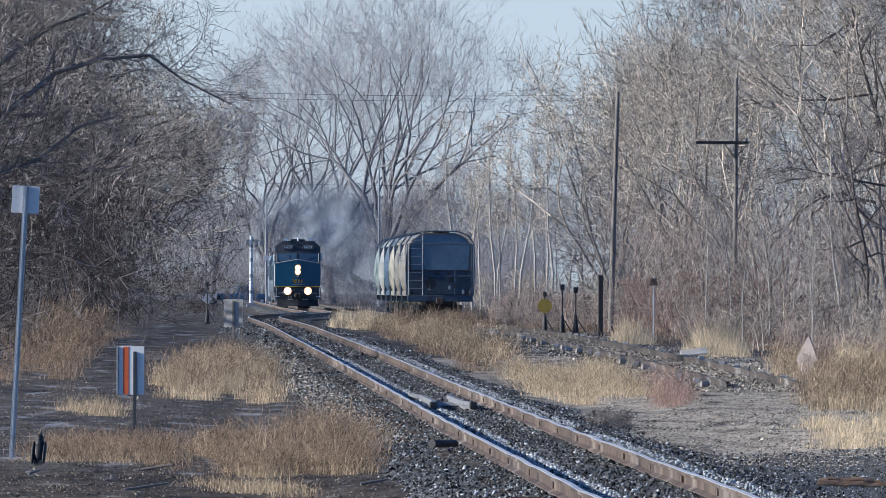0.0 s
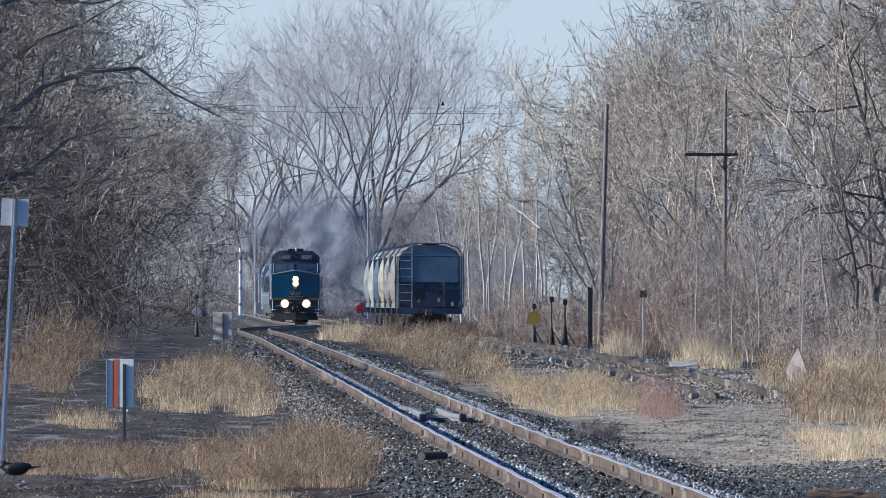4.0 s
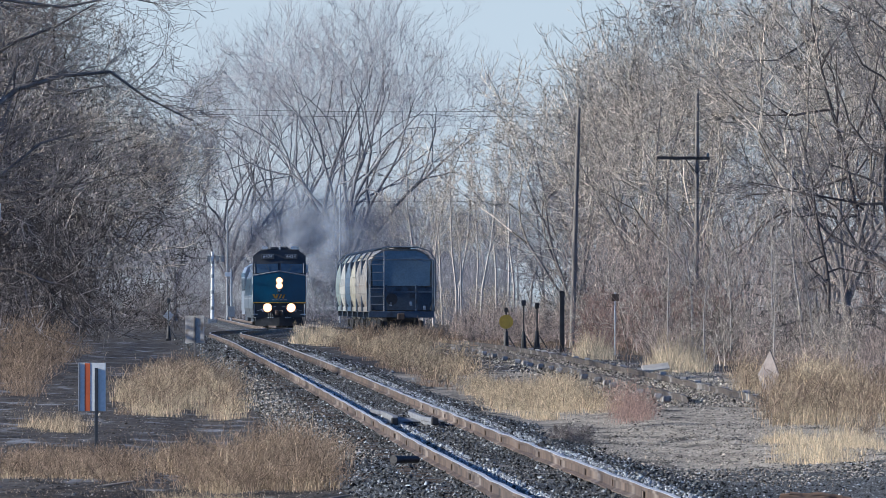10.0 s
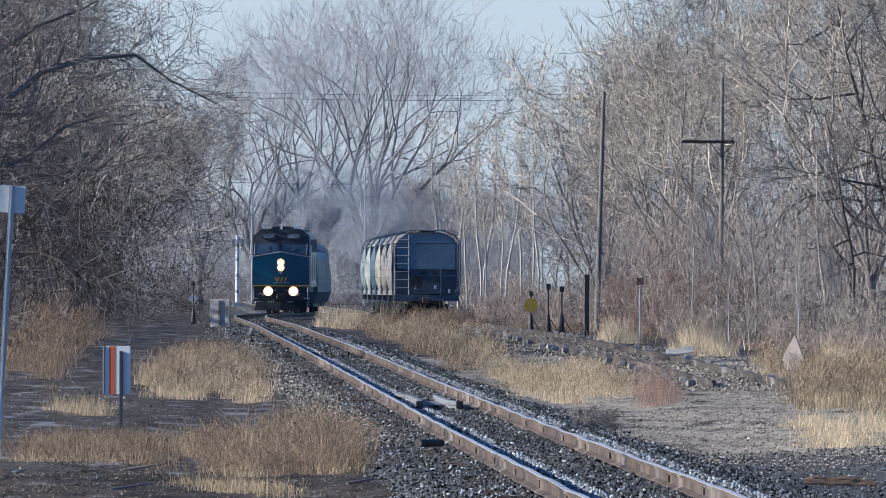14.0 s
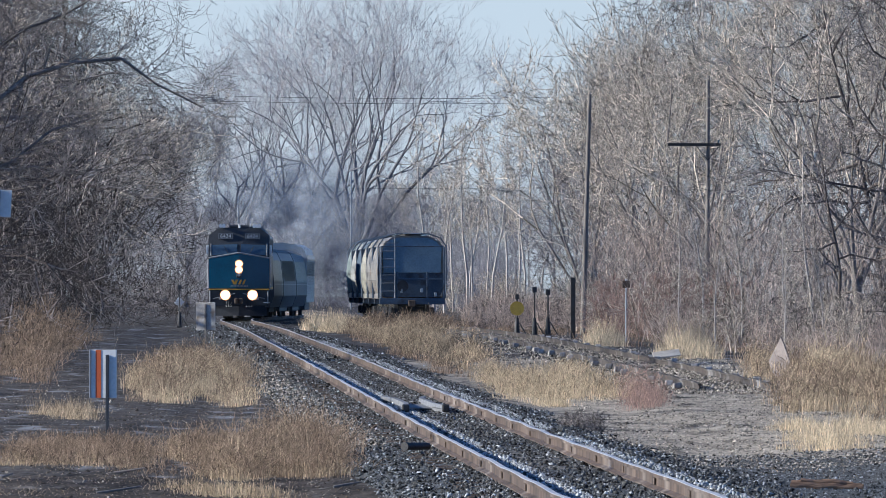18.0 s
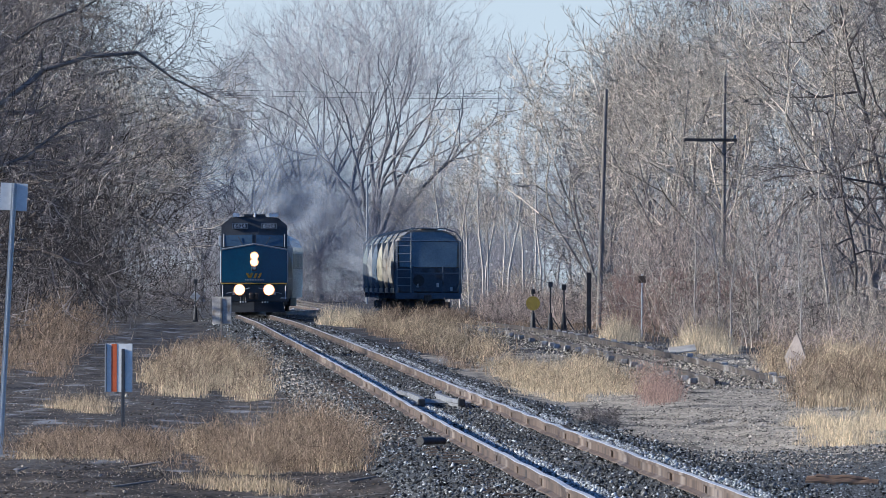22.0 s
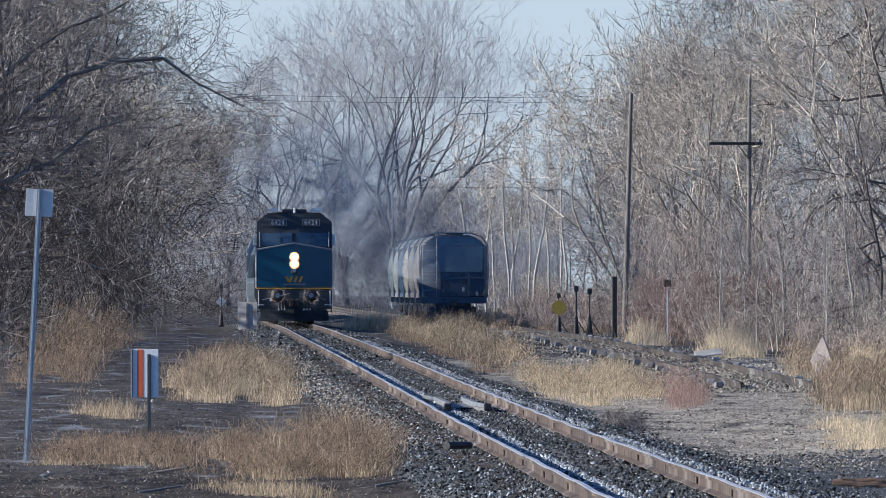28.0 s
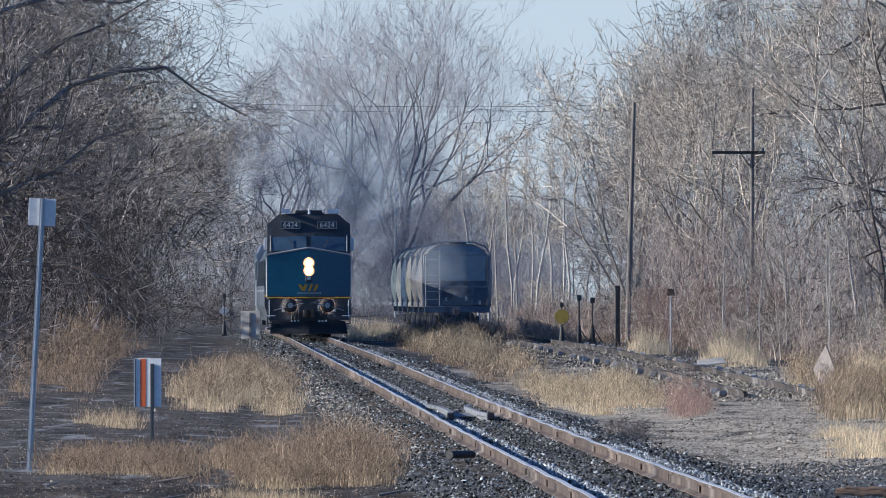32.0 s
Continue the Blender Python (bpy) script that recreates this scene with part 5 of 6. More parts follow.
def patch(quad, clump=0.5, tuft=0.16):
    """Spots in a four-cornered patch of the plan, bunched in tufts of their own height, thinning out to a ragged rim."""
    q = [Vector((x, y * K)) for x, y in quad]
    state = {"left": 0}

    def place(rnd):
        if state["left"] <= 0:
            for _ in range(40):
                u, w = rnd.random(), rnd.random()
                p = q[0].lerp(q[1], u).lerp(q[3].lerp(q[2], u), w)
                n = noise.noise((p.x * 0.9, p.y * 0.07, 3)) * 0.6 + 0.5 + 0.25 * noise.noise((p.x * 2.6, p.y * 0.22, 8))
                p = Vector((p.x, p.y + K * (0.9 * noise.noise((p.x * 1.3, q[0].y * 0.1, 6)) + 0.5 * noise.noise((p.x * 4.0, q[0].y * 0.1, 2)))))
                edge = min(u, 1 - u, w, 1 - w) * 3.4 + 1.1 * noise.noise((p.x * 1.1, p.y * 0.09, 5)) - 0.2
                if n * min(1, 0.2 + edge) > clump * (0.5 + rnd.random()):
                    break
            state.update(left=int(rnd.integers(14, 34)), p=p, h=min(1.15, max(0.18, (0.25 + 0.75 * n) * max(0.25, min(1, 0.4 + edge)) * rnd.uniform(0.35, 1.25))))
        state["left"] -= 1
        p, h = state["p"], state["h"]
        x, y = p.x + rnd.normal(0, tuft), p.y + rnd.normal(0, tuft)
        return x, y, lay(x, y) - 0.02, h
    return place


def fuzz(name, count, place, tall, r, material, label, seed, reach=0.16):
    """Feathery weed tops: short bent shoots high on their stems."""
    rnd = np.random.default_rng(seed)
    seg = []
    for _ in range(count // 3):
        x, y, z, h = place(rnd)
        p = np.array([x, y, z + tall * h * rnd.uniform(0.25, 1.0)])
        e = rnd.normal(0, 1, 3) * np.array([0.6, 0.6, 0.5]) + np.array([0.1, 0, 1.0])
        rr = r * rnd.uniform(0.6, 1.3)
        for s in range(3):
            e /= np.linalg.norm(e)
            q = p + e * reach * rnd.uniform(0.4, 1.1)
            seg.append((*p, *q, rr, rr * 0.8, 3))
            e = e + rnd.normal(0, 0.4, 3)
            p, rr = q, rr * 0.8
    return tagged(tubes(name, np.array(seg), 3, material, None), label, "grass", kind="stuff")


FRONT = [(-3.6, 27.0), (-0.75, 26.6), (-0.75, 31.5), (-4.0, 32.0)]
THIN = [(-5.2, 27.0), (-2.4, 26.6), (-3.0, 31.0), (-5.6, 31.5)]
BANK = [(-5.3, 43.2), (-2.75, 42.8), (-3.9, 56), (-6.5, 57)]
HEDGE = [(-9.0, 45), (-7.4, 46), (-10.9, 84), (-15.5, 84)]
CORNER = [(6.0, 37), (9.5, 35.5), (12, 58), (8.3, 57)]
MID = [(1.7, 43), (4.5, 41.5), (4.4, 54), (1.9, 54.5)]
MOUND = [(-2.1, 27.4), (-0.7, 27.0), (-0.7, 31.0), (-2.2, 31.5)]
blades("front_grass", 5500, patch(FRONT, 0.5), 0.55, STRAW, "dry straw-coloured grass near the marker", 101, 1.1, 0.0036, bent=True)
blades("front_weeds", 6000, patch(FRONT, 0.45), 0.5, BROWN, "brown dead weeds among the straw", 102, 1.2, 0.0036)
fuzz("front_tops", 15000, patch(FRONT, 0.5), 0.5, 0.0026, BROWN, "feathery tops of dry weeds near the marker", 121, 0.06)
blades("mound_grass", 3000, patch(MOUND, 0.3), 0.92, STRAW, "tall tangled dry grass beside the ballast", 133, 0.9, 0.0036, bent=True)
fuzz("mound_tops", 6000, patch(MOUND, 0.3), 0.85, 0.0028, BROWN, "feathery brown weed tops beside the ballast", 134, 0.10)
for nm, quad, tall, mt, r, sd in (("front_tangle", FRONT, 0.42, BROWN, 0.0034, 141), ("mound_tangle", MOUND, 0.68, BROWN, 0.0034, 142), ("bank_tangle", BANK, 0.75, STRAW, 0.005, 143),
                                  ("mid_tangle", MID, 0.45, STRAW, 0.005, 144), ("corner_tangle", CORNER, 0.7, STRAW, 0.0055, 145), ("thin_tangle", THIN, 0.25, BROWN, 0.0034, 146)):
    fuzz(nm, 9000, patch(quad, 0.4, 0.22), tall, r, mt, "tangled bent dry stems among the grass", sd, 0.11 if r < 0.004 else 0.16)
blades("thin_grass", 4500, patch(THIN, 0.6), 0.36, STRAW, "short thin dry grass near the marker", 120, 1.3, 0.0036, bent=True)
fuzz("thin_tops", 3600, patch(THIN, 0.55), 0.32, 0.0028, BROWN, "feathery brown tops of short weeds", 122, 0.07)
blades("near_straw", 3000, patch([(-2.75, 24.8), (-0.9, 24.6), (-0.9, 26.0), (-2.6, 26.2)], 0.3), 0.26, STRAW, "short dry grass beside the ballast", 123, 1.5, 0.0032, bent=True)
blades("fallen_straw", 6000, patch([(-5.2, 24.0), (-0.4, 21.5), (-0.6, 33), (-6.0, 34)], 0.45, 0.4), 0.08, STRAW, "short trampled straw on the soil", 117, lean=1.8)
blades("bank_grass", 9000, patch(BANK, 0.42), 0.95, PALE_STRAW, "tall pale dry grass on the low bank", 103, 0.9, 0.0045, bent=True)
blades("bank_weeds", 4000, patch(BANK, 0.42), 0.9, BROWN, "brown dead weeds on the low bank", 104)
fuzz("bank_tops", 12000, patch(BANK, 0.42), 0.85, 0.004, BROWN, "feathery pale tops of tall weeds on the bank", 124, 0.15)
blades("hedge_weeds", 7000, patch(HEDGE, 0.3), 1.5, BROWN, "rank brown weeds along the thicket", 105)
fuzz("hedge_tops", 9000, patch(HEDGE, 0.3), 1.5, 0.007, BROWN, "feathery brown weed tops along the thicket", 125, 0.25)
blades("path_grass", 1600, patch([(-6.3, 38), (-5.2, 38), (-5.3, 40.5), (-6.5, 41)], 0.3), 0.55, STRAW, "small tuft of dry grass by the dirt path", 106)
blades("verge_weeds", 9000, patch([(1.0, 52), (3.0, 55), (0.2, 96), (-3.2, 96)], 0.4), 0.7, BROWN, "brown dead weeds between the tracks", 107, width=0.010)
fuzz("verge_tops", 7500, patch([(1.0, 52), (3.0, 55), (0.4, 98), (-3.4, 98)], 0.35), 0.75, 0.007, STRAW, "feathery weed tops between the tracks", 126, 0.2)
blades("hopper_weeds", 5000, patch([(-2.6, 90), (3.2, 88), (3.0, 100), (-1.6, 101)], 0.2), 0.7, STRAW, "dry weeds before the hopper cars", 118, width=0.012)
fuzz("hopper_tops", 4500, patch([(-2.6, 90), (3.4, 86), (3.0, 100), (-1.6, 101)], 0.2), 0.75, 0.009, BROWN, "feathery weed tops before the hopper cars", 127, 0.25)
blades("far_straw", 3000, patch([(-4.2, 96), (-1.6, 96), (-2.2, 108), (-4.6, 112)], 0.15), 1.5, PALE_STRAW, "bright dry grass clump beside the hopper cars", 109, width=0.013)
blades("mid_straw", 6500, patch(MID, 0.45), 0.6, PALE_STRAW, "bright straw patch between the tracks", 110, 1.1, 0.0045, bent=True)
fuzz("mid_tops", 4500, patch(MID, 0.35), 0.55, 0.0045, PALE_STRAW, "feathery pale tops of the straw patch", 128, 0.12)
blades("corner_grass", 6000, patch(CORNER, 0.35), 0.85, STRAW, "tall straw at the clearing's edge", 111, bent=True)
blades("corner_weeds", 3500, patch([(6.8, 42), (9.9, 40), (12, 60), (8.9, 58)], 0.35), 1.1, BROWN, "rank brown weeds at the clearing's edge", 112)
fuzz("corner_tops", 6000, patch(CORNER, 0.35), 0.8, 0.0055, BROWN, "feathery brown weed tops at the clearing's edge", 129, 0.2)
blades("corner_straw", 4500, patch([(5.0, 30.5), (7.6, 30), (8.6, 38.5), (6.0, 38.5)], 0.5), 0.4, PALE_STRAW, "bright short straw at the clearing's edge", 130, 1.2, 0.004, bent=True)
blades("edge_weeds", 4000, patch([(8.8, 53), (13.5, 50), (16, 70), (9.6, 69)], 0.1), 1.1, BROWN, "brown weeds at the foot of the brush", 138, width=0.009)
fuzz("edge_tops", 5000, patch([(8.8, 53), (13.5, 50), (16, 70), (9.6, 69)], 0.1), 1.3, 0.007, TWIG_BRUSH, "thin dead stems at the foot of the brush", 139, 0.3)
blades("dark_litter", 9000, patch([(-9, 22), (-0.6, 20), (-0.9, 46), (-10, 48)], 0.3, 0.5), 0.05, TWIG_DARK_SHADED, "dark dead leaves and twigs on the soil", 135, 2.5, 0.007)
blades("siding_weeds", 5000, patch([(3.4, 87), (7.6, 85), (7.6, 110), (2.6, 110)], 0.1), 1.0, BROWN, "brown weeds behind the switch stands", 136, width=0.012)
fuzz("siding_brush", 9000, patch([(3.2, 88), (7.8, 86), (7.8, 112), (2.4, 112)], 0.1), 1.9, 0.011, TWIG_BRUSH, "thin grey brush behind the switch stands", 137, 0.4)
blades("red_weeds", 1100, patch([(4.35, 41.8), (5.0, 41.8), (5.05, 44.8), (4.4, 44.8)], 0.05), 1.25, TWIG_RED, "reddish dead weed clump on gravel", 113)
fuzz("red_tops", 1200, patch([(4.35, 41.8), (5.0, 41.8), (5.05, 44.8), (4.4, 44.8)], 0.05), 1.1, 0.004, TWIG_RED, "feathery reddish weed tops", 131, 0.1)
blades("siding_straw", 1800, patch([(6.2, 72), (7.1, 72), (7.1, 76), (6.2, 76)], 0.1), 1.8, PALE_STRAW, "bright straw tuft beside the siding", 114, width=0.010)
blades("plume_grass", 1300, patch([(8.75, 47.5), (9.8, 47.5), (9.9, 49.5), (8.8, 49.5)], 0.05), 1.35, PALE_STRAW, "tall golden grass plumes beside the diamond board", 147, width=0.006, bent=True)
fuzz("plume_tops", 1500, patch([(8.75, 47.5), (9.8, 47.5), (9.9, 49.5), (8.8, 49.5)], 0.05), 1.4, 0.006, PALE_STRAW, "feathery tops of tall golden grass", 148, 0.12)
blades("brush_straw", 2400, patch([(7.5, 62), (8.8, 62), (8.9, 67), (7.6, 67)], 0.1), 1.8, PALE_STRAW, "bright straw tuft below the brush", 115, width=0.010)
blades("tree_weeds", 8000, patch([(7.4, 68), (13.5, 60), (19, 112), (4.6, 110)], 0.25), 1.2, BROWN, "brown undergrowth under the trees", 116, width=0.013)
fuzz("tree_tops", 9000, patch([(7.6, 66), (13.5, 58), (19, 108), (6.0, 106)], 0.2), 1.6, 0.009, TWIG_BRUSH, "feathery dead undergrowth under the trees", 132, 0.35)
blades("sparse_straw", 2500, patch([(3.6, 24), (9.5, 24), (9.0, 42), (2.6, 42)], 0.55, 0.3), 0.10, STRAW, "short sparse straw on the gravel", 119, lean=1.4)
tumble = bush(grow(81, 0.42, 0.008, 6, 50, 0.6, (5, 3), stems=16, droop=0.0, first=0.1, twig=0.004), "small dark dead bush on gravel", TWIG_DARK_SHADED, "dead_bush")
tumble.matrix_basis = pose(2.88, 36.2 * K, lay(2.88, 36.2 * K))


# ---- a limb that hangs over from the shaded wood ----
def limb(points, r0, r1, seed, shoots=16, reach=1.6):
    """A long crooked branch through points of (x, z) with side shoots."""
    rnd = random.Random(seed)
    out = []

    def run(p, d, length, r, order):
        steps = 4 if order == 1 else 2
        for i in range(steps):
            d = (d + Vector((rnd.gauss(0, 0.25), rnd.gauss(0, 0.25), rnd.gauss(0.06, 0.25)))).normalized()
            q = p + d * length / steps
            out.append((*p, *q, r, r * 0.75, order))
            p, r = q, r * 0.75
            if order < 3:
                for k in range(2):
                    e = (d + Vector((rnd.gauss(0, 0.6), rnd.gauss(0, 0.6), rnd.gauss(0, 0.6)))).normalized()
                    run(p, e, length * rnd.uniform(0.4, 0.7), max(0.006, r * 0.7), order + 1)

    n = len(points) - 1
    for i in range(n):
        a, b = Vector((points[i][0], 0, points[i][1])), Vector((points[i + 1][0], 0.3, points[i + 1][1]))
        ra, rb = r0 + (r1 - r0) * i / n, r0 + (r1 - r0) * (i + 1) / n
        out.append((*a, *b, ra, rb, 0))
        for k in range(shoots // n):
            u = rnd.random()
            d = ((b - a).normalized() + Vector((rnd.gauss(0, 0.7), rnd.gauss(0, 0.7), rnd.gauss(0.1, 0.7)))).normalized()
            run(a.lerp(b, u), d, reach * rnd.uniform(0.5, 1.2), max(0.008, (ra + (rb - ra) * u) * 0.45), 1)
    return np.array(out)


X0, Y0 = -12.6, 58
trunk = np.array([(0, 0, -0.1, 0.1, 0, 4.5, 0.2, 0.16, 0), (0.1, 0, 4.5, 0.0, 0, 9.0, 0.16, 0.12, 0), (0.0, 0, 9.0, 0.3, 0, 13.0, 0.12, 0.05, 0)])
arms = [limb([(0.1, 5.4), (0.9, 5.8), (1.9, 6.5), (3.0, 7.4), (4.2, 7.75), (5.4, 7.85), (6.3, 7.2), (7.5, 6.6)], 0.10, 0.02, 301, 36),
        limb([(0.1, 6.2), (0.9, 7.0), (1.9, 7.9), (2.9, 8.6), (4.0, 9.0), (5.0, 9.6)], 0.08, 0.02, 302, 26),
        limb([(0.1, 4.2), (1.4, 4.7), (2.6, 5.2), (3.6, 6.0), (4.6, 6.3)], 0.07, 0.015, 303, 24),
        limb([(0.0, 8.8), (1.2, 9.3), (2.6, 9.7), (4.2, 9.5), (5.6, 9.8), (6.6, 9.6)], 0.07, 0.015, 304, 24)]
hang = thing("tree", pose(X0, Y0 * K, lay(X0, Y0 * K)), "dark leaning tree with long crooked limbs hanging over the path", "tree", "shaded trees")
tubes("trunk", trunk, 8, BARK_SHADED, hang)
for a in arms:
    tubes("limb", a, 4, BARK, hang)


# ---- posts, signs and line-side gear ----
def post_sign():
    x, y = -5.35, 29.0 * K
    s = thing("post_sign", pose(x, y, lay(x, y), 0, 2.9), "small square sign seen from behind on a tall galvanised post", "sign")
    bm = prism([(-0.035, 0), (0.035, 0), (0.035, 3.5), (-0.035, 3.5)], -0.02, 0.02)
    box(-0.012, 0.012, -0.045, -0.015, 0.02, 3.5, 0.003, bm)
    part("post", bm, STEEL, s, "grey ribbed steel post")
    part("plate", box(-0.175, 0.175, 0.022, 0.028, 3.15, 3.5, 0.002), WHITE, s, "pale sign plate")


def flag_marker():
    x, y = -4.55, 35.0 * K
    s = thing("track_marker", pose(x, y, lay(x, y), rz=-7), "white board with an orange stripe on a dark post", "marker sign")
    part("post", box(-0.025, 0.025, -0.03, 0.0, -0.1, 1.22, 0.004), BLACKP, s, "dark steel post")
    b = part("board", box(-0.26, 0.14, 0.004, 0.03, 0.55, 1.3, 0.004), WHITE, s, "white board")
    part("stripe", box(-0.185, -0.10, -0.001, 0.003, 0.555, 1.295, 0), ORANGE, b, "orange upright stripe")
    part("edge_fold", box(-0.285, -0.262, -0.02, 0.03, 0.55, 1.3, 0.003), GREYP, b, "folded grey edge")


def grey_box():
    x, y = -6.75, 78.0 * K
    s = thing("marker_panel", pose(x, y, lay(x, y), rz=-12), "pale weathered panel on a post beside the track", "sign")
    part("panel", box(-0.34, 0.34, -0.02, 0.02, 0.4, 1.35, 0.01), FADED, s)
    part("post", box(-0.03, 0.03, -0.07, -0.025, -0.1, 1.3, 0.005), POLEWOOD, s, "dark post")


def utility_pole(x, y, height, arm, label, lean=0.0, r=0.15):
    s = thing("utility_pole", pose(x, y * K, lay(x, y * K) - 0.1, 0, lean), label, "utility pole", "utility poles")
    part("pole", rod((0, 0, 0), (0, 0, height), r, r * 0.68, 14), POLEWOOD, s, "weathered wooden pole")
    if arm:
        z, x0, x1 = arm
        a = part("crossarm", box(x0, x1, -0.2, -0.09, z - 0.06, z + 0.06, 0.01), IRON, s, "dark wooden crossarm")
        for k in (-1, 1):
            part("brace", rod((k * 0.45, -0.2, z - 0.05), (0, -0.14, z - 0.6), 0.018, sides=6), IRON, a)
        for xx in (x1 - 0.08,):
            part("insulator", rod((xx, -0.145, z + 0.06), (xx, -0.145, z + 0.2), 0.035, 0.045, 10), GLASS, a)


def switch_stand(x, y, height, target, label):
    s = thing("switch_stand", pose(x, y * K, lay(x, y * K)), label, "switch stand", "switch stands")
    bm = box(-0.13, 0.13, -0.16, 0.16, 0.0, 0.1, 0.02)
    rod((0, 0, 0.1), (0, 0, 0.72), 0.11, 0.06, 12, bm)
    part("stand", bm, IRON, s, "black iron stand")
    part("spindle", rod((0, 0, 0.7), (0, 0, height), 0.027, sides=8), IRON, s)
    part("lever", rod((0.08, -0.05, 0.55), (0.36, -0.12, 0.08), 0.022, sides=8), IRON, s)
    if target == "yellow":
        bm = rod((0, -0.05, height - 0.42), (0, -0.03, height - 0.42), 0.26, sides=24)
        part("target", bm, YELLOW, s, "round yellow target")
        part("tip", box(-0.07, 0.07, -0.05, 0.05, height - 0.08, height + 0.1, 0.02), IRON, s)
    else:
        part("target", box(-0.085, 0.085, -0.06, 0.06, height - 0.12, height + 0.1, 0.03), BLACKP if target == "black" else IRON, s, "dark target head")


def small_things():
    p = thing("stub_post", pose(6.15, 81 * K, lay(6.15, 81 * K) - 0.1), "dark upright wooden post", "post")
    part("post", box(-0.085, 0.085, -0.1, 0.1, 0, 2.3, 0.02), IRON, p)
    t = thing("thin_post", pose(7.75, 78 * K, lay(7.75, 78 * K) - 0.1), "thin pale steel post with a small box on top", "post")
    part("post", rod((0, 0, 0), (0, 0, 2.25), 0.03, sides=8), STEEL, t)
    part("head", box(-0.13, 0.13, -0.06, 0.06, 1.95, 2.2, 0.02), RUST, t)
    x, y = 8.5, 51 * K
    d = thing("diamond_sign", pose(x, y, lay(x, y), 0, 4, -42), "weathered diamond board seen from behind among weeds", "sign")
    bm = prism([(0, -0.1), (0.33, 0.48), (0.03, 1.0), (-0.3, 0.42)], -0.015, 0.015)
    part("board", bm, mat("faded_board", (0.31, 0.26, 0.235), (0.20, 0.165, 0.15), 0.8, scale=3, fine=25, bump=0.2), d, "faded pinkish board")
    part("post", box(-0.03, 0.03, 0.03, 0.08, -0.1, 0.8, 0.01), POLEWOOD, d)
    b = thing("plank", pose(6.98, 59.5 * K, side_h(59.5 * K) + 0.03, 36, -7, 8), "pale weathered plank lying against the siding rail", "plank")
    part("board", box(-0.36, 0.36, -0.13, 0.13, -0.02, 0.03, 0.01), PLANK, b)
    part("cleat", box(-0.3, -0.2, -0.12, 0.12, -0.06, -0.021, 0.005), TIE, b)
    lg = thing("log", pose(4.95, 26.3 * K, lay(4.95, 26.3 * K) + 0.03, 0, 3, -8), "rotten split orange-brown log lying on the gravel", "log")
    for k, (z, r, l) in enumerate(((0.0, 0.055, 0.42), (0.05, 0.03, 0.30))):
        bm = rod((-l, 0, z), (l, 0.05, z + 0.01), r, r * 0.8, 12)
        bmesh.ops.subdivide_edges(bm, edges=[e for e in bm.edges if abs(e.verts[0].co.x - e.verts[1].co.x) > 0.2], cuts=7)
        for v in bm.verts:
            v.co += Vector((0.03 * noise.noise(v.co * 20), 0.01 * noise.noise(v.co * 9), 0.025 * noise.noise(v.co * 6 + Vector((k * 5, 0, 0)))))
        part("log_body" if k == 0 else "splinter", bm, ROT, lg)
    # sticks and small stumps by the dirt
    for x, y, l, a in ((-3.1, 24.8, 0.5, 14), (-4.6, 26.4, 0.22, 48), (-3.3, 27.4, 0.4, -5), (-0.6, 25.5, 0.35, 20)):
        k = thing("stick", pose(x, y * K, lay(x, y * K) + 0.03, 0, -6, a), "short dry stick on the soil", "stick")
        part("stick_body", rod((-l / 2, 0, 0), (l / 2, 0.02, 0.02), 0.017, 0.011, 8), POLEWOOD, k)


def crossing_mast():
    x, y = -15.6, 198 * K
    m = thing("signal_mast", pose(x, y, lay(x, y)), "white-banded signal mast with dark lamp heads by the crossing", "signal mast")
    part("mast", rod((0, 0, 0), (0, 0, 6.3), 0.16, 0.13, 12), WHITE, m, "pale mast with worn paint")
    for z in (1.2, 2.6, 4.0, 5.2):
        part("band", rod((0, 0, z), (0, 0, z + 0.3), 0.165, sides=12), GREYP, m)
    part("arm", box(-0.5, 1.0, -0.05, 0.05, 5.8, 5.9, 0.01), IRON, m)
    for s in (-0.35, 0.45, 0.85):
        part("lamp_head", box(s - 0.15, s + 0.15, -0.15, 0.1, 5.4, 5.95, 0.04), GREYP, m, "dark lamp head with hood")
    part("base", box(-0.4, 0.4, -0.4, 0.4, -0.1, 0.4, 0.04), GREYP, m)
    x, y = -13.4, 190 * K
    k = thing("signal_post", pose(x, y, lay(x, y)), "thin pale post with small signs and a relay box", "signal post")
    part("post", rod((0, 0, 0), (0, 0, 4.6), 0.05, sides=8), STEEL, k)
    part("sign", box(-0.55, 0.0, -0.05, -0.03, 4.0, 4.35, 0.01), WHITE, k, "small white plate")
    part("relay_box", box(-0.3, 0.3, -0.2, 0.2, 0.6, 1.5, 0.03), GREYP, k, "grey relay box")
    x, y = -11.0, 112 * K
    k = thing("diamond_plate", pose(x, y, lay(x, y)), "small pale diamond plate on a thin post", "sign")
    part("post", rod((0, 0, 0), (0, 0, 1.15), 0.025, sides=6), STEEL, k)
    pl = part("plate", box(-0.19, 0.19, -0.015, 0.015, -0.19, 0.19, 0.01), WHITE, k)
    pl.matrix_basis = pose(0, -0.04, 1.15, 0, 38, 0)


def tall_white_pole():
    x, y = -4.6, 206 * K
    s = thing("white_pole", pose(x, y, lay(x, y)), "slim pale pole beyond the hopper cars", "utility pole", "utility poles")
    part("pole", rod((0, 0, 0), (0, 0, 12.5), 0.1, 0.07, 10), GREYP, s)
    x, y = -15.3, 212 * K
    s = thing("white_pole", pose(x, y, lay(x, y)), "slim pale pole near the road", "utility pole", "utility poles")
    part("pole", rod((0, 0, 0), (0, 0, 10.5), 0.09, 0.07, 10), GREYP, s)


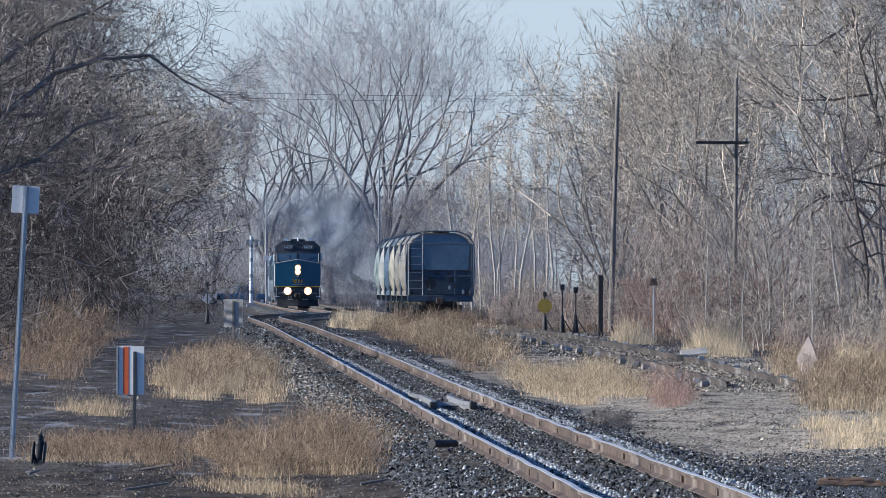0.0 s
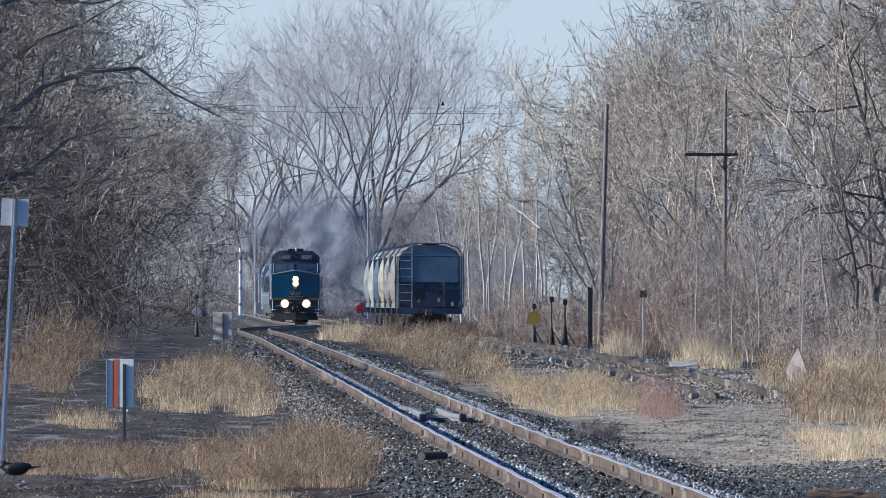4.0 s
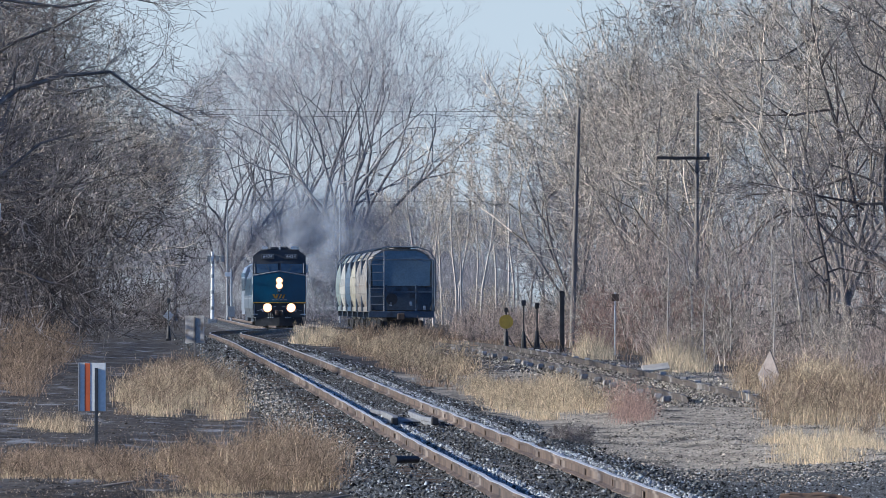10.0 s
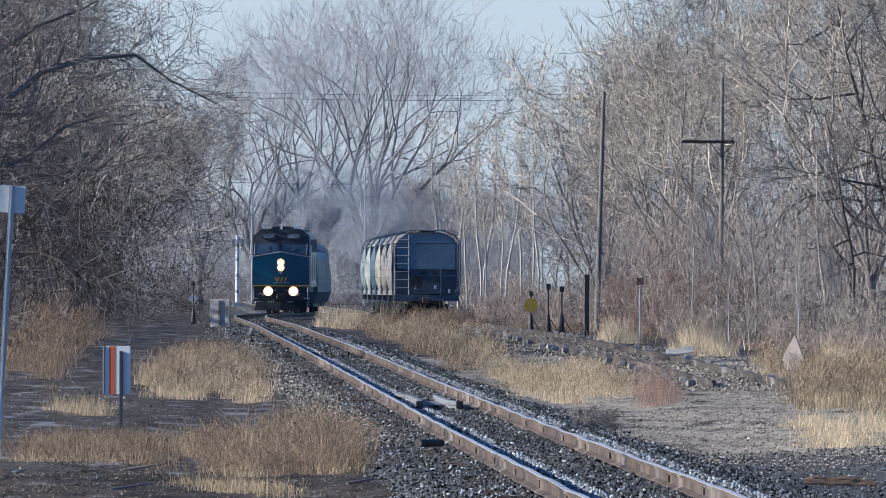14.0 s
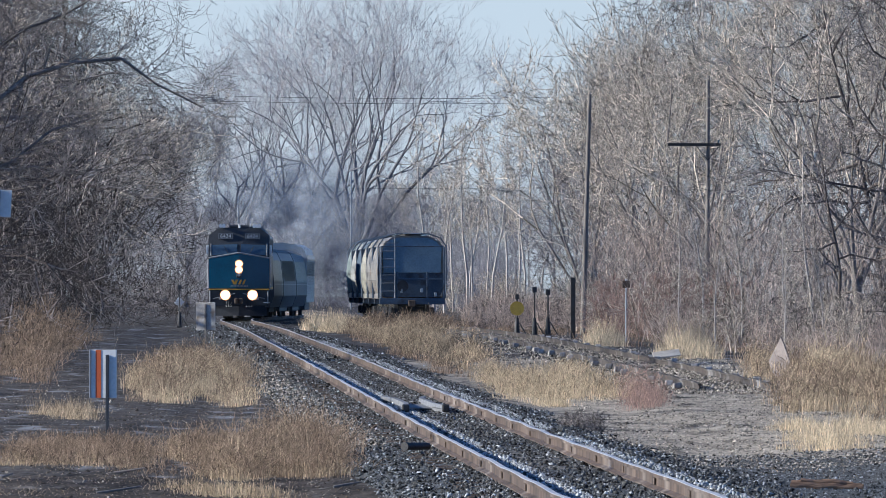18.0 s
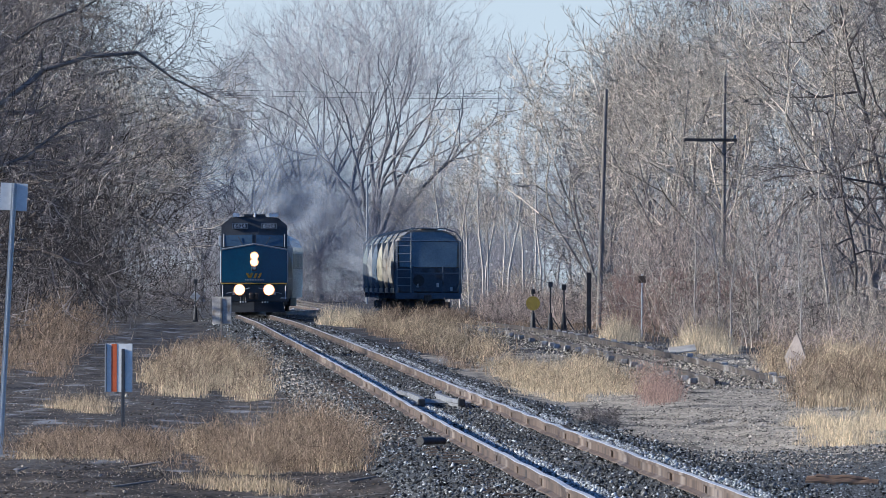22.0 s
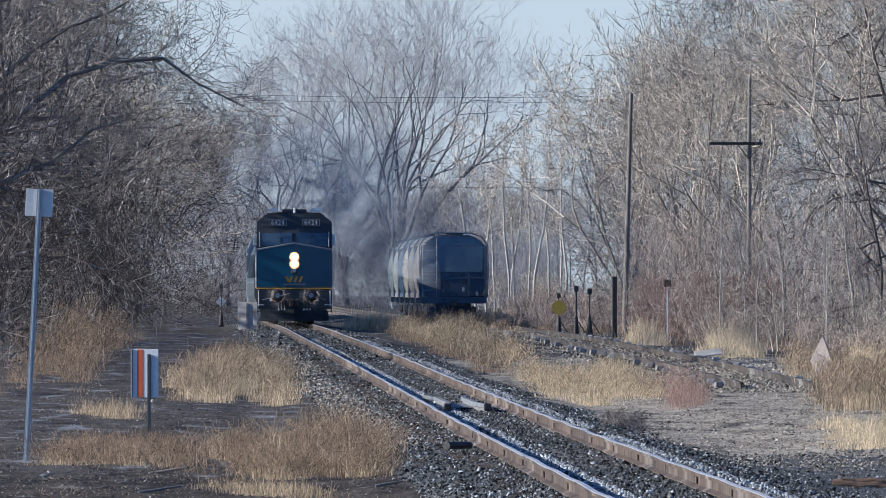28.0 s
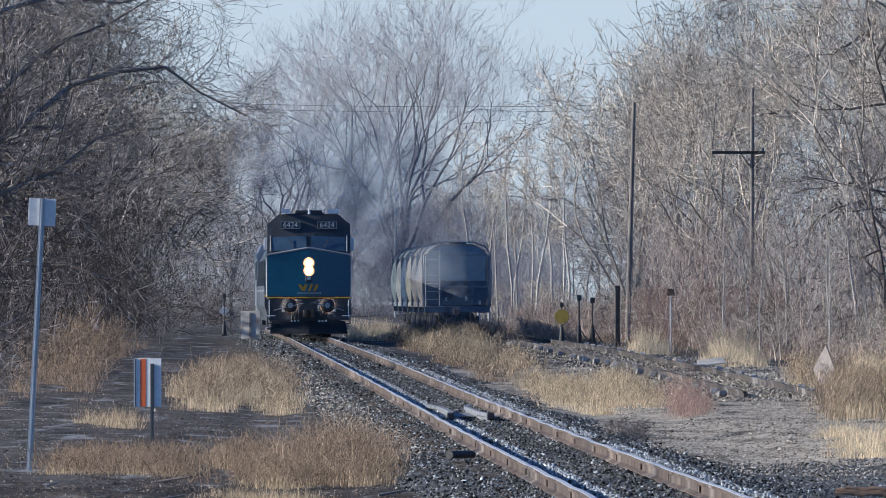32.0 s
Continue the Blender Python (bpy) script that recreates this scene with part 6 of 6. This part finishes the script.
def power_lines():
    for x in (-60, 60):
        y = 216 * K
        p = thing("line_pole", pose(x, y, lay(x, y) - 0.2), "tall wooden pole carrying the wires beside the road", "utility pole", "utility poles")
        part("pole", rod((0, 0, 0), (0, 0, 23.6), 0.2, 0.14, 12), POLEWOOD, p)
    for k, (z0, dz) in enumerate(((20.5, 0.0), (20.0, 0.0), (11.9, 0.0))):
        y = 216.0 * K
        cu = bpy.data.curves.new("power_line", "CURVE")
        cu.dimensions, cu.bevel_depth, cu.bevel_resolution = "3D", 0.018, 1
        sp = cu.splines.new("POLY")
        sp.points.add(20)
        for p, x in zip(sp.points, range(-60, 61, 6)):
            p.co = (x, y, z0 + 0.0007 * (x - 4) ** 2 + 0.004 * x, 1)
        tmp = new("tmp", cu)
        me = bpy.data.meshes.new_from_object(tmp.evaluated_get(bpy.context.evaluated_depsgraph_get()))
        bpy.data.objects.remove(tmp)
        me.materials.clear()
        me.materials.append(IRON)
        tagged(new("power_line", me), "thin dark wire strung high across the tracks", "power line", "power lines")


post_sign()
flag_marker()
grey_box()
utility_pole(7.06, 88, 9.45, None, "tall weathered wooden utility pole without arms", 1.6, 0.11)
utility_pole(11.9, 88, 10.2, (7.5, -1.56, 0.5), "wooden utility pole with one lopsided dark crossarm", 0.2, 0.1)
switch_stand(4.25, 83, 1.5, "yellow", "iron switch stand with a round yellow target")
switch_stand(4.95, 84, 1.78, "black", "iron switch stand with a dark target")
switch_stand(5.45, 84, 1.66, "dark", "small iron switch stand beside another")
switch_stand(-10.4, 106, 1.9, "black", "dark iron switch stand at the track's edge")
small_things()
crossing_mast()
tall_white_pole()
power_lines()
v, f = ribbon(lambda y: 0.0, 222 * K - 5, 222 * K + 5, 2.0, [(-300, 0.04), (300, 0.04), (300, -0.5), (-300, -0.5)], lambda y: 0.43)
tagged(raw("road", v, f, ASPHALT), "dark asphalt road crossing the tracks", "road", kind="structure")


# the pale winter sky low over the horizon, far beyond everything
def sky_backdrop():
    m = bpy.data.materials.new("pale_sky")
    m.use_nodes = True
    nt = m.node_tree
    nt.nodes.clear()
    out, em = nt.nodes.new("ShaderNodeOutputMaterial"), nt.nodes.new("ShaderNodeEmission")
    tc, sep, ramp = nt.nodes.new("ShaderNodeTexCoord"), nt.nodes.new("ShaderNodeSeparateXYZ"), nt.nodes.new("ShaderNodeValToRGB")
    ramp.color_ramp.elements[0].color = (0.53, 0.52, 0.485, 1)
    ramp.color_ramp.elements[1].color = (0.452, 0.468, 0.45, 1)
    em.inputs["Strength"].default_value = 1.0
    nt.links.new(tc.outputs["Generated"], sep.inputs[0])
    nt.links.new(sep.outputs["Z"], ramp.inputs[0])
    nt.links.new(ramp.outputs[0], em.inputs[0])
    nt.links.new(em.outputs[0], out.inputs[0])
    v, f = [], []
    for k in range(13):
        x = -420 + 70 * k
        v += [(x, 4800 - 0.0002 * x * x, -15), (x, 4800 - 0.0002 * x * x, 150)]
    f = [(2 * k, 2 * k + 2, 2 * k + 3, 2 * k + 1) for k in range(12)]
    tagged(raw("sky_backdrop", v, f, m), "pale blue hazy winter sky above the horizon", "sky", kind="structure")


sky_backdrop()


# ---- road vehicles ----
def vehicle(name, paint, label, kind, length=4.8, height=1.7):
    """A car side on, nose to +x."""
    c = thing(name, pose(0, 0, 0), label, "car", "passing vehicles")
    h = length / 2
    if kind == "pickup":
        side = [(-h, 0.45), (h, 0.45), (h, 0.95), (h - 1.2, 1.08), (h - 1.9, height), (h - 3.2, height), (h - 3.4, 1.08), (-h, 1.08)]
    elif kind == "van":
        side = [(-h, 0.4), (h, 0.4), (h, 1.0), (h - 0.7, 1.2), (h - 1.3, height), (-h, height)]
    else:
        side = [(-h, 0.42), (h, 0.42), (h, 0.9), (h - 1.1, 1.02), (h - 1.8, height), (-h + 0.5, height - 0.05), (-h, 1.05)]
    bm = prism([(x, z) for x, z in side], -0.9, 0.9)
    bmesh.ops.bevel(bm, geom=bm.edges[:], offset=0.07, segments=2, affect="EDGES", profile=0.5)
    part("body", bm, paint, c)
    gx = {"pickup": (h - 3.15, h - 1.75), "van": (h - 1.9, h - 1.15), "suv": (-h + 0.6, h - 1.75)}[kind]
    for s in (-1, 1):
        part("side_window", prism([(gx[0], 1.12), (gx[1] + 0.45, 1.12), (gx[1], height - 0.12), (gx[0] + 0.1, height - 0.12)], s * 0.905, s * 0.915), GLASS, c, "dark side windows")
        for x in (-h + 0.9, h - 0.9):
            w = part("wheel", rod((x, s * 0.72, 0.34), (x, s * 0.92, 0.34), 0.34, sides=20), BLACKP, c, "black tyre")
            part("rim", rod((x, s * 0.9, 0.34), (x, s * 0.93, 0.34), 0.2, sides=14), STEEL, w, "bright rim")
    part("headlamp", box(h - 0.06, h + 0.02, -0.85, -0.5, 0.72, 0.9, 0.02), WHITE, c)
    part("tail_lamp", box(-h - 0.02, -h + 0.06, -0.88, -0.6, 0.75, 1.0, 0.02), ORANGE, c)
    return c


RED = mat("red_car_paint", (0.42, 0.02, 0.02), (0.36, 0.015, 0.015), 0.3, scale=1, fine=5, bump=0, coat=0.5)
BLUEP = mat("blue_car_paint", (0.05, 0.12, 0.22), (0.04, 0.10, 0.19), 0.3, scale=1, fine=5, bump=0, coat=0.5)
traffic = [
    (vehicle("pickup_truck", BLUEP, "dark blue pickup truck passing on the road", "pickup", 5.4, 1.8), -0.2, 420),
    (vehicle("pickup_truck", WHITE, "white pickup truck passing on the road", "pickup", 5.6, 1.85), 0.5, 456),
    (vehicle("van", CARSILVER, "pale blue-grey van passing on the road", "van", 5.4, 2.1), 2.0, 621),
    (vehicle("car", RED, "red car passing on the road", "suv", 4.6, 1.55), 3.5, 625),
    (vehicle("car", CARSILVER, "silver estate car passing on the road", "suv", 4.8, 1.65), 8.0, 462),
]


# ---- birds ----
def build_crow(name, label):
    c = thing(name, pose(0, 0, 0), label, "bird", "crows")
    bm = ball((0, 0, 0), 1, squash=(0.155, 0.078, 0.082), sub=3)
    part("body", bm, FEATHER, c, smooth=True)
    part("head", ball((0.15, 0, 0.055), 0.055, squash=(1.2, 0.9, 0.95)), FEATHER, c, smooth=True)
    part("neck", ball((0.105, 0, 0.03), 0.07, squash=(1.1, 0.85, 0.9)), FEATHER, c, smooth=True)
    part("beak", rod((0.19, 0, 0.055), (0.275, 0, 0.04), 0.02, 0.004, 8), IRON, c)
    part("tail", prism([(-0.30, 0.0), (-0.10, -0.02), (-0.10, 0.03), (-0.30, 0.012)], -0.045, 0.045), FEATHER, c)
    return c


def wing(parent, s):
    bm = bmesh.new()
    out = [(0.09, 0), (0.12, 0.18), (0.05, 0.42), (-0.02, 0.44), (-0.05, 0.40), (-0.07, 0.30), (-0.10, 0.2), (-0.11, 0)]
    vs = [bm.verts.new((x, s * y, 0.02)) for x, y in out]
    bm.faces.new(vs)
    bmesh.ops.solidify(bm, geom=bm.faces[:], thickness=0.012)
    w = part("wing", bm, FEATHER, parent, "spread black wing")
    w.matrix_basis = pose(0, s * 0.05, 0.03)
    return w


ground_crow = build_crow("crow", "black crow walking on the bare soil")
for s in (-1, 1):
    part("folded_wing", ball((-0.03, s * 0.07, 0.02), 1, squash=(0.17, 0.022, 0.06)), FEATHER, ground_crow, smooth=True)
    part("leg", rod((0.02, s * 0.035, -0.05), (0.03, s * 0.035, -0.12), 0.008, sides=6), IRON, ground_crow)
flyer = build_crow("flying_crow", "black crow flying with spread wings over the siding")
wings = [wing(flyer, s) for s in (-1, 1)]
far_crows = [tagged(copy_thing(flyer, pose(0, 0, 0)), "small distant black crow flying past the far trees") for k in range(2)]
for bird in far_crows:
    wings += [o for o in bird.children if o.name.startswith("wing")]


# ---- exhaust haze ----
def haze(name, density):
    m = bpy.data.materials.new(name)
    m.use_nodes = True
    nt = m.node_tree
    nt.nodes.clear()
    out = nt.nodes.new("ShaderNodeOutputMaterial")
    mix = nt.nodes.new("ShaderNodeMixShader")
    clear = nt.nodes.new("ShaderNodeBsdfTransparent")
    dust = nt.nodes.new("ShaderNodeBsdfDiffuse")
    dust.inputs["Color"].default_value = (0.25, 0.28, 0.335, 1)
    scatter = nt.nodes.new("ShaderNodeCombineXYZ")
    scatter.inputs[0].default_value, scatter.inputs[1].default_value, scatter.inputs[2].default_value = -0.45, -0.8, 0.4
    nt.links.new(scatter.outputs[0], dust.inputs["Normal"])
    tc = nt.nodes.new("ShaderNodeTexCoord")
    n = nt.nodes.new("ShaderNodeTexNoise")
    n.inputs["Scale"].default_value, n.inputs["Detail"].default_value = 1.8, 5
    mr = nt.nodes.new("ShaderNodeMapRange")
    mr.inputs["From Min"].default_value, mr.inputs["From Max"].default_value = 0.3, 0.7
    mr.inputs["To Min"].default_value, mr.inputs["To Max"].default_value = 0.25, density * 2
    # thinning out to nothing at the rim of each puff
    away = nt.nodes.new("ShaderNodeVectorMath")
    away.operation = "LENGTH"
    thin = nt.nodes.new("ShaderNodeMapRange")
    thin.interpolation_type = "SMOOTHERSTEP"
    thin.inputs["From Min"].default_value, thin.inputs["From Max"].default_value = 0.25, 0.98
    thin.inputs["To Min"].default_value, thin.inputs["To Max"].default_value = density, 0.0
    both = nt.nodes.new("ShaderNodeMath")
    both.operation = "MULTIPLY"
    mr.inputs["To Max"].default_value = 1.0
    flat = nt.nodes.new("ShaderNodeMapping")
    flat.inputs["Scale"].default_value = (1, 0, 1)
    nt.links.new(tc.outputs["Object"], flat.inputs[0])
    nt.links.new(flat.outputs[0], away.inputs[0])
    nt.links.new(away.outputs["Value"], thin.inputs[0])
    nt.links.new(tc.outputs["Object"], n.inputs["Vector"])
    nt.links.new(n.outputs[0], mr.inputs[0])
    nt.links.new(mr.outputs[0], both.inputs[0])
    nt.links.new(thin.outputs[0], both.inputs[1])
    nt.links.new(both.outputs[0], mix.inputs[0])
    nt.links.new(clear.outputs[0], mix.inputs[1])
    nt.links.new(dust.outputs[0], mix.inputs[2])
    nt.links.new(mix.outputs[0], out.inputs[0])
    return m


HAZE = haze("diesel_haze", 0.56)
smoke = thing("exhaust_smoke", pose(0, 0, 0), "thin grey-blue diesel haze drifting over the locomotive", "smoke")
rnd = random.Random(5)
shapes = []
for k in range(5):
    # bowls open to the rear, each one soft sheet of haze
    bm = ball((0, 0, 0), 1.0, sub=3)
    bmesh.ops.delete(bm, geom=[v for v in bm.verts if v.co.y > 0.05], context="VERTS")
    for v in bm.verts:
        v.co.y *= 0.3 + 0.2 * noise.noise(v.co * 1.7 + Vector((k * 7, 0, 0)))
    shapes.append(link("puff", bm, HAZE, smoke, smooth=True))
for k in range(5):
    up = 0.04 + 0.9 * (k + rnd.random()) / 5
    puff = shapes[k]
    puff.visible_shadow = False
    r = rnd.uniform(1.4, 2.1) * (0.8 + 1.3 * up)
    puff.matrix_basis = pose(0.8 + 1.2 * up + (0.6 + 3.0 * up) * math.sin(2.4 * k), 4 + 50 * up, 4.7 + 3.0 * up + rnd.gauss(0, 0.3), 0, rnd.uniform(0, 360), 0) @ Matrix.Scale(r, 4)
# older haze that lingers low beside and behind the train
for x, y, z, r in ((5.6, 70, 2.6, 5.2), (3.4, 95, 5.6, 5.4)):
    puff = new("puff", shapes[int(y) % 5].data)
    puff.parent = smoke
    puff.visible_shadow = False
    puff.matrix_basis = pose(x, y, z, 0, y * 3, 0) @ Matrix.Scale(r, 4)


# ---- movement ----
def motions():
    secs = list(range(0, 33))
    speed, first = 2.19 * K, 154.0 * K
    for veh, back, ln in [(loco, 0.0, 13.5), (smoke, 0.0, 13.5)] + [(c, 17.2 + 25.0 * k, 22.0) for k, c in enumerate(coaches)]:
        walk(veh, [(t, along(main_x, first - speed * t + back, first - speed * t + back + ln, rail_z)) for t in secs])
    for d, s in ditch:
        # turning each lamp about stands in for switching it off
        on, turned_out = pose(s * 0.69, -0.13, 1.19), pose(s * 0.69, -0.13, 1.19, 178)
        walk(d, [(0, on), (25.2, on), (25.3, pose(s * 0.69, -0.13, 1.19, 60)), (25.4, pose(s * 0.69, -0.13, 1.19, 120)), (25.5, turned_out), (32, turned_out)])
    for car, t0, px in traffic:
        x0 = (px - 784) * 222 / 4000
        y = 222.0 * K - 2
        walk(car, [(t, pose(x0 + 10.0 * (t - t0), y, 0.47)) for t in (0, 8, 16, 24, 32)])
    gz = lambda x, y: lay(x, y) + 0.12
    trail = [(0, -4.77, 27.7, 80, -58, 0.05), (0.7, -4.77, 27.7, 85, -55, 0.05), (1.0, -4.80, 27.7, 150, -25, 0.02), (1.5, -4.83, 27.7, 172, 2, 0), (2.5, -4.82, 27.7, 180, 4, 0), (3.0, -4.90, 27.7, 185, -14, 0.01), (3.5, -4.92, 27.7, 180, 4, 0), (7, -5.07, 27.7, 180, 4, 0), (8, -5.12, 27.7, 180, 4, 0), (9, -5.2, 27.7, 180, 4, 0), (11, -6.6, 27.6, 180, 4, 0), (32, -6.8, 27.6, 180, 4, 0)]
    walk(ground_crow, [(t, pose(x, y * K, gz(x, y * K) + up, 0, tip, a)) for t, x, y, a, tip, up in trail])
    fly = [(0, 62, 60, 12.0), (3.5, 27, 78, 6.0), (5.0, 10.8, 95, 4.5), (5.5, 5.4, 97, 4.8), (5.7, 3.1, 97, 5.2), (6.0, 1.07, 97, 4.9), (6.3, -1.7, 97, 5.7), (6.6, -4.0, 97, 6.0), (7.0, -6.9, 97, 6.37), (7.4, -10.0, 97, 6.66), (7.8, -12.2, 97, 7.65), (8.0, -13.0, 97, 8.3), (9, -20, 98, 11), (12, -42, 99, 16), (32, -160, 99, 40)]
    walk(flyer, [(t, pose(x, y * K, z, 0, 0, 178)) for t, x, y, z in fly])
    paths = ([(0, 38.4, 200, 22.0), (3.2, 9.6, 200, 22.7), (3.5, 6.9, 201, 22.9), (4.6, -2.5, 270, 20.0), (8, -22, 285, 13.0), (14, -70, 290, 14.0), (32, -190, 300, 30.0)],
             [(0, 66.7, 200, 12.0), (5.5, 14.4, 200, 9.6), (7.9, -8.4, 200, 10.1), (8.7, -16.0, 200, 10.6), (12, -47, 200, 13.0), (32, -237, 210, 40.0)])
    for bird, rows in zip(far_crows, paths):
        walk(bird, [(t, pose(x, y * K, z, 0, 0, 178)) for t, x, y, z in rows])
    for w in wings:
        s = 1 if w.location.y > 0 else -1
        rows, t, up = [], 0.0, 1
        while t < 12:
            rows.append((t, pose(0, s * 0.05, 0.03, s * (38 if up > 0 else -18))))
            t, up = t + 0.2, -up
        walk(w, rows + [(32, pose(0, s * 0.05, 0.03, s * 10))])


motions()
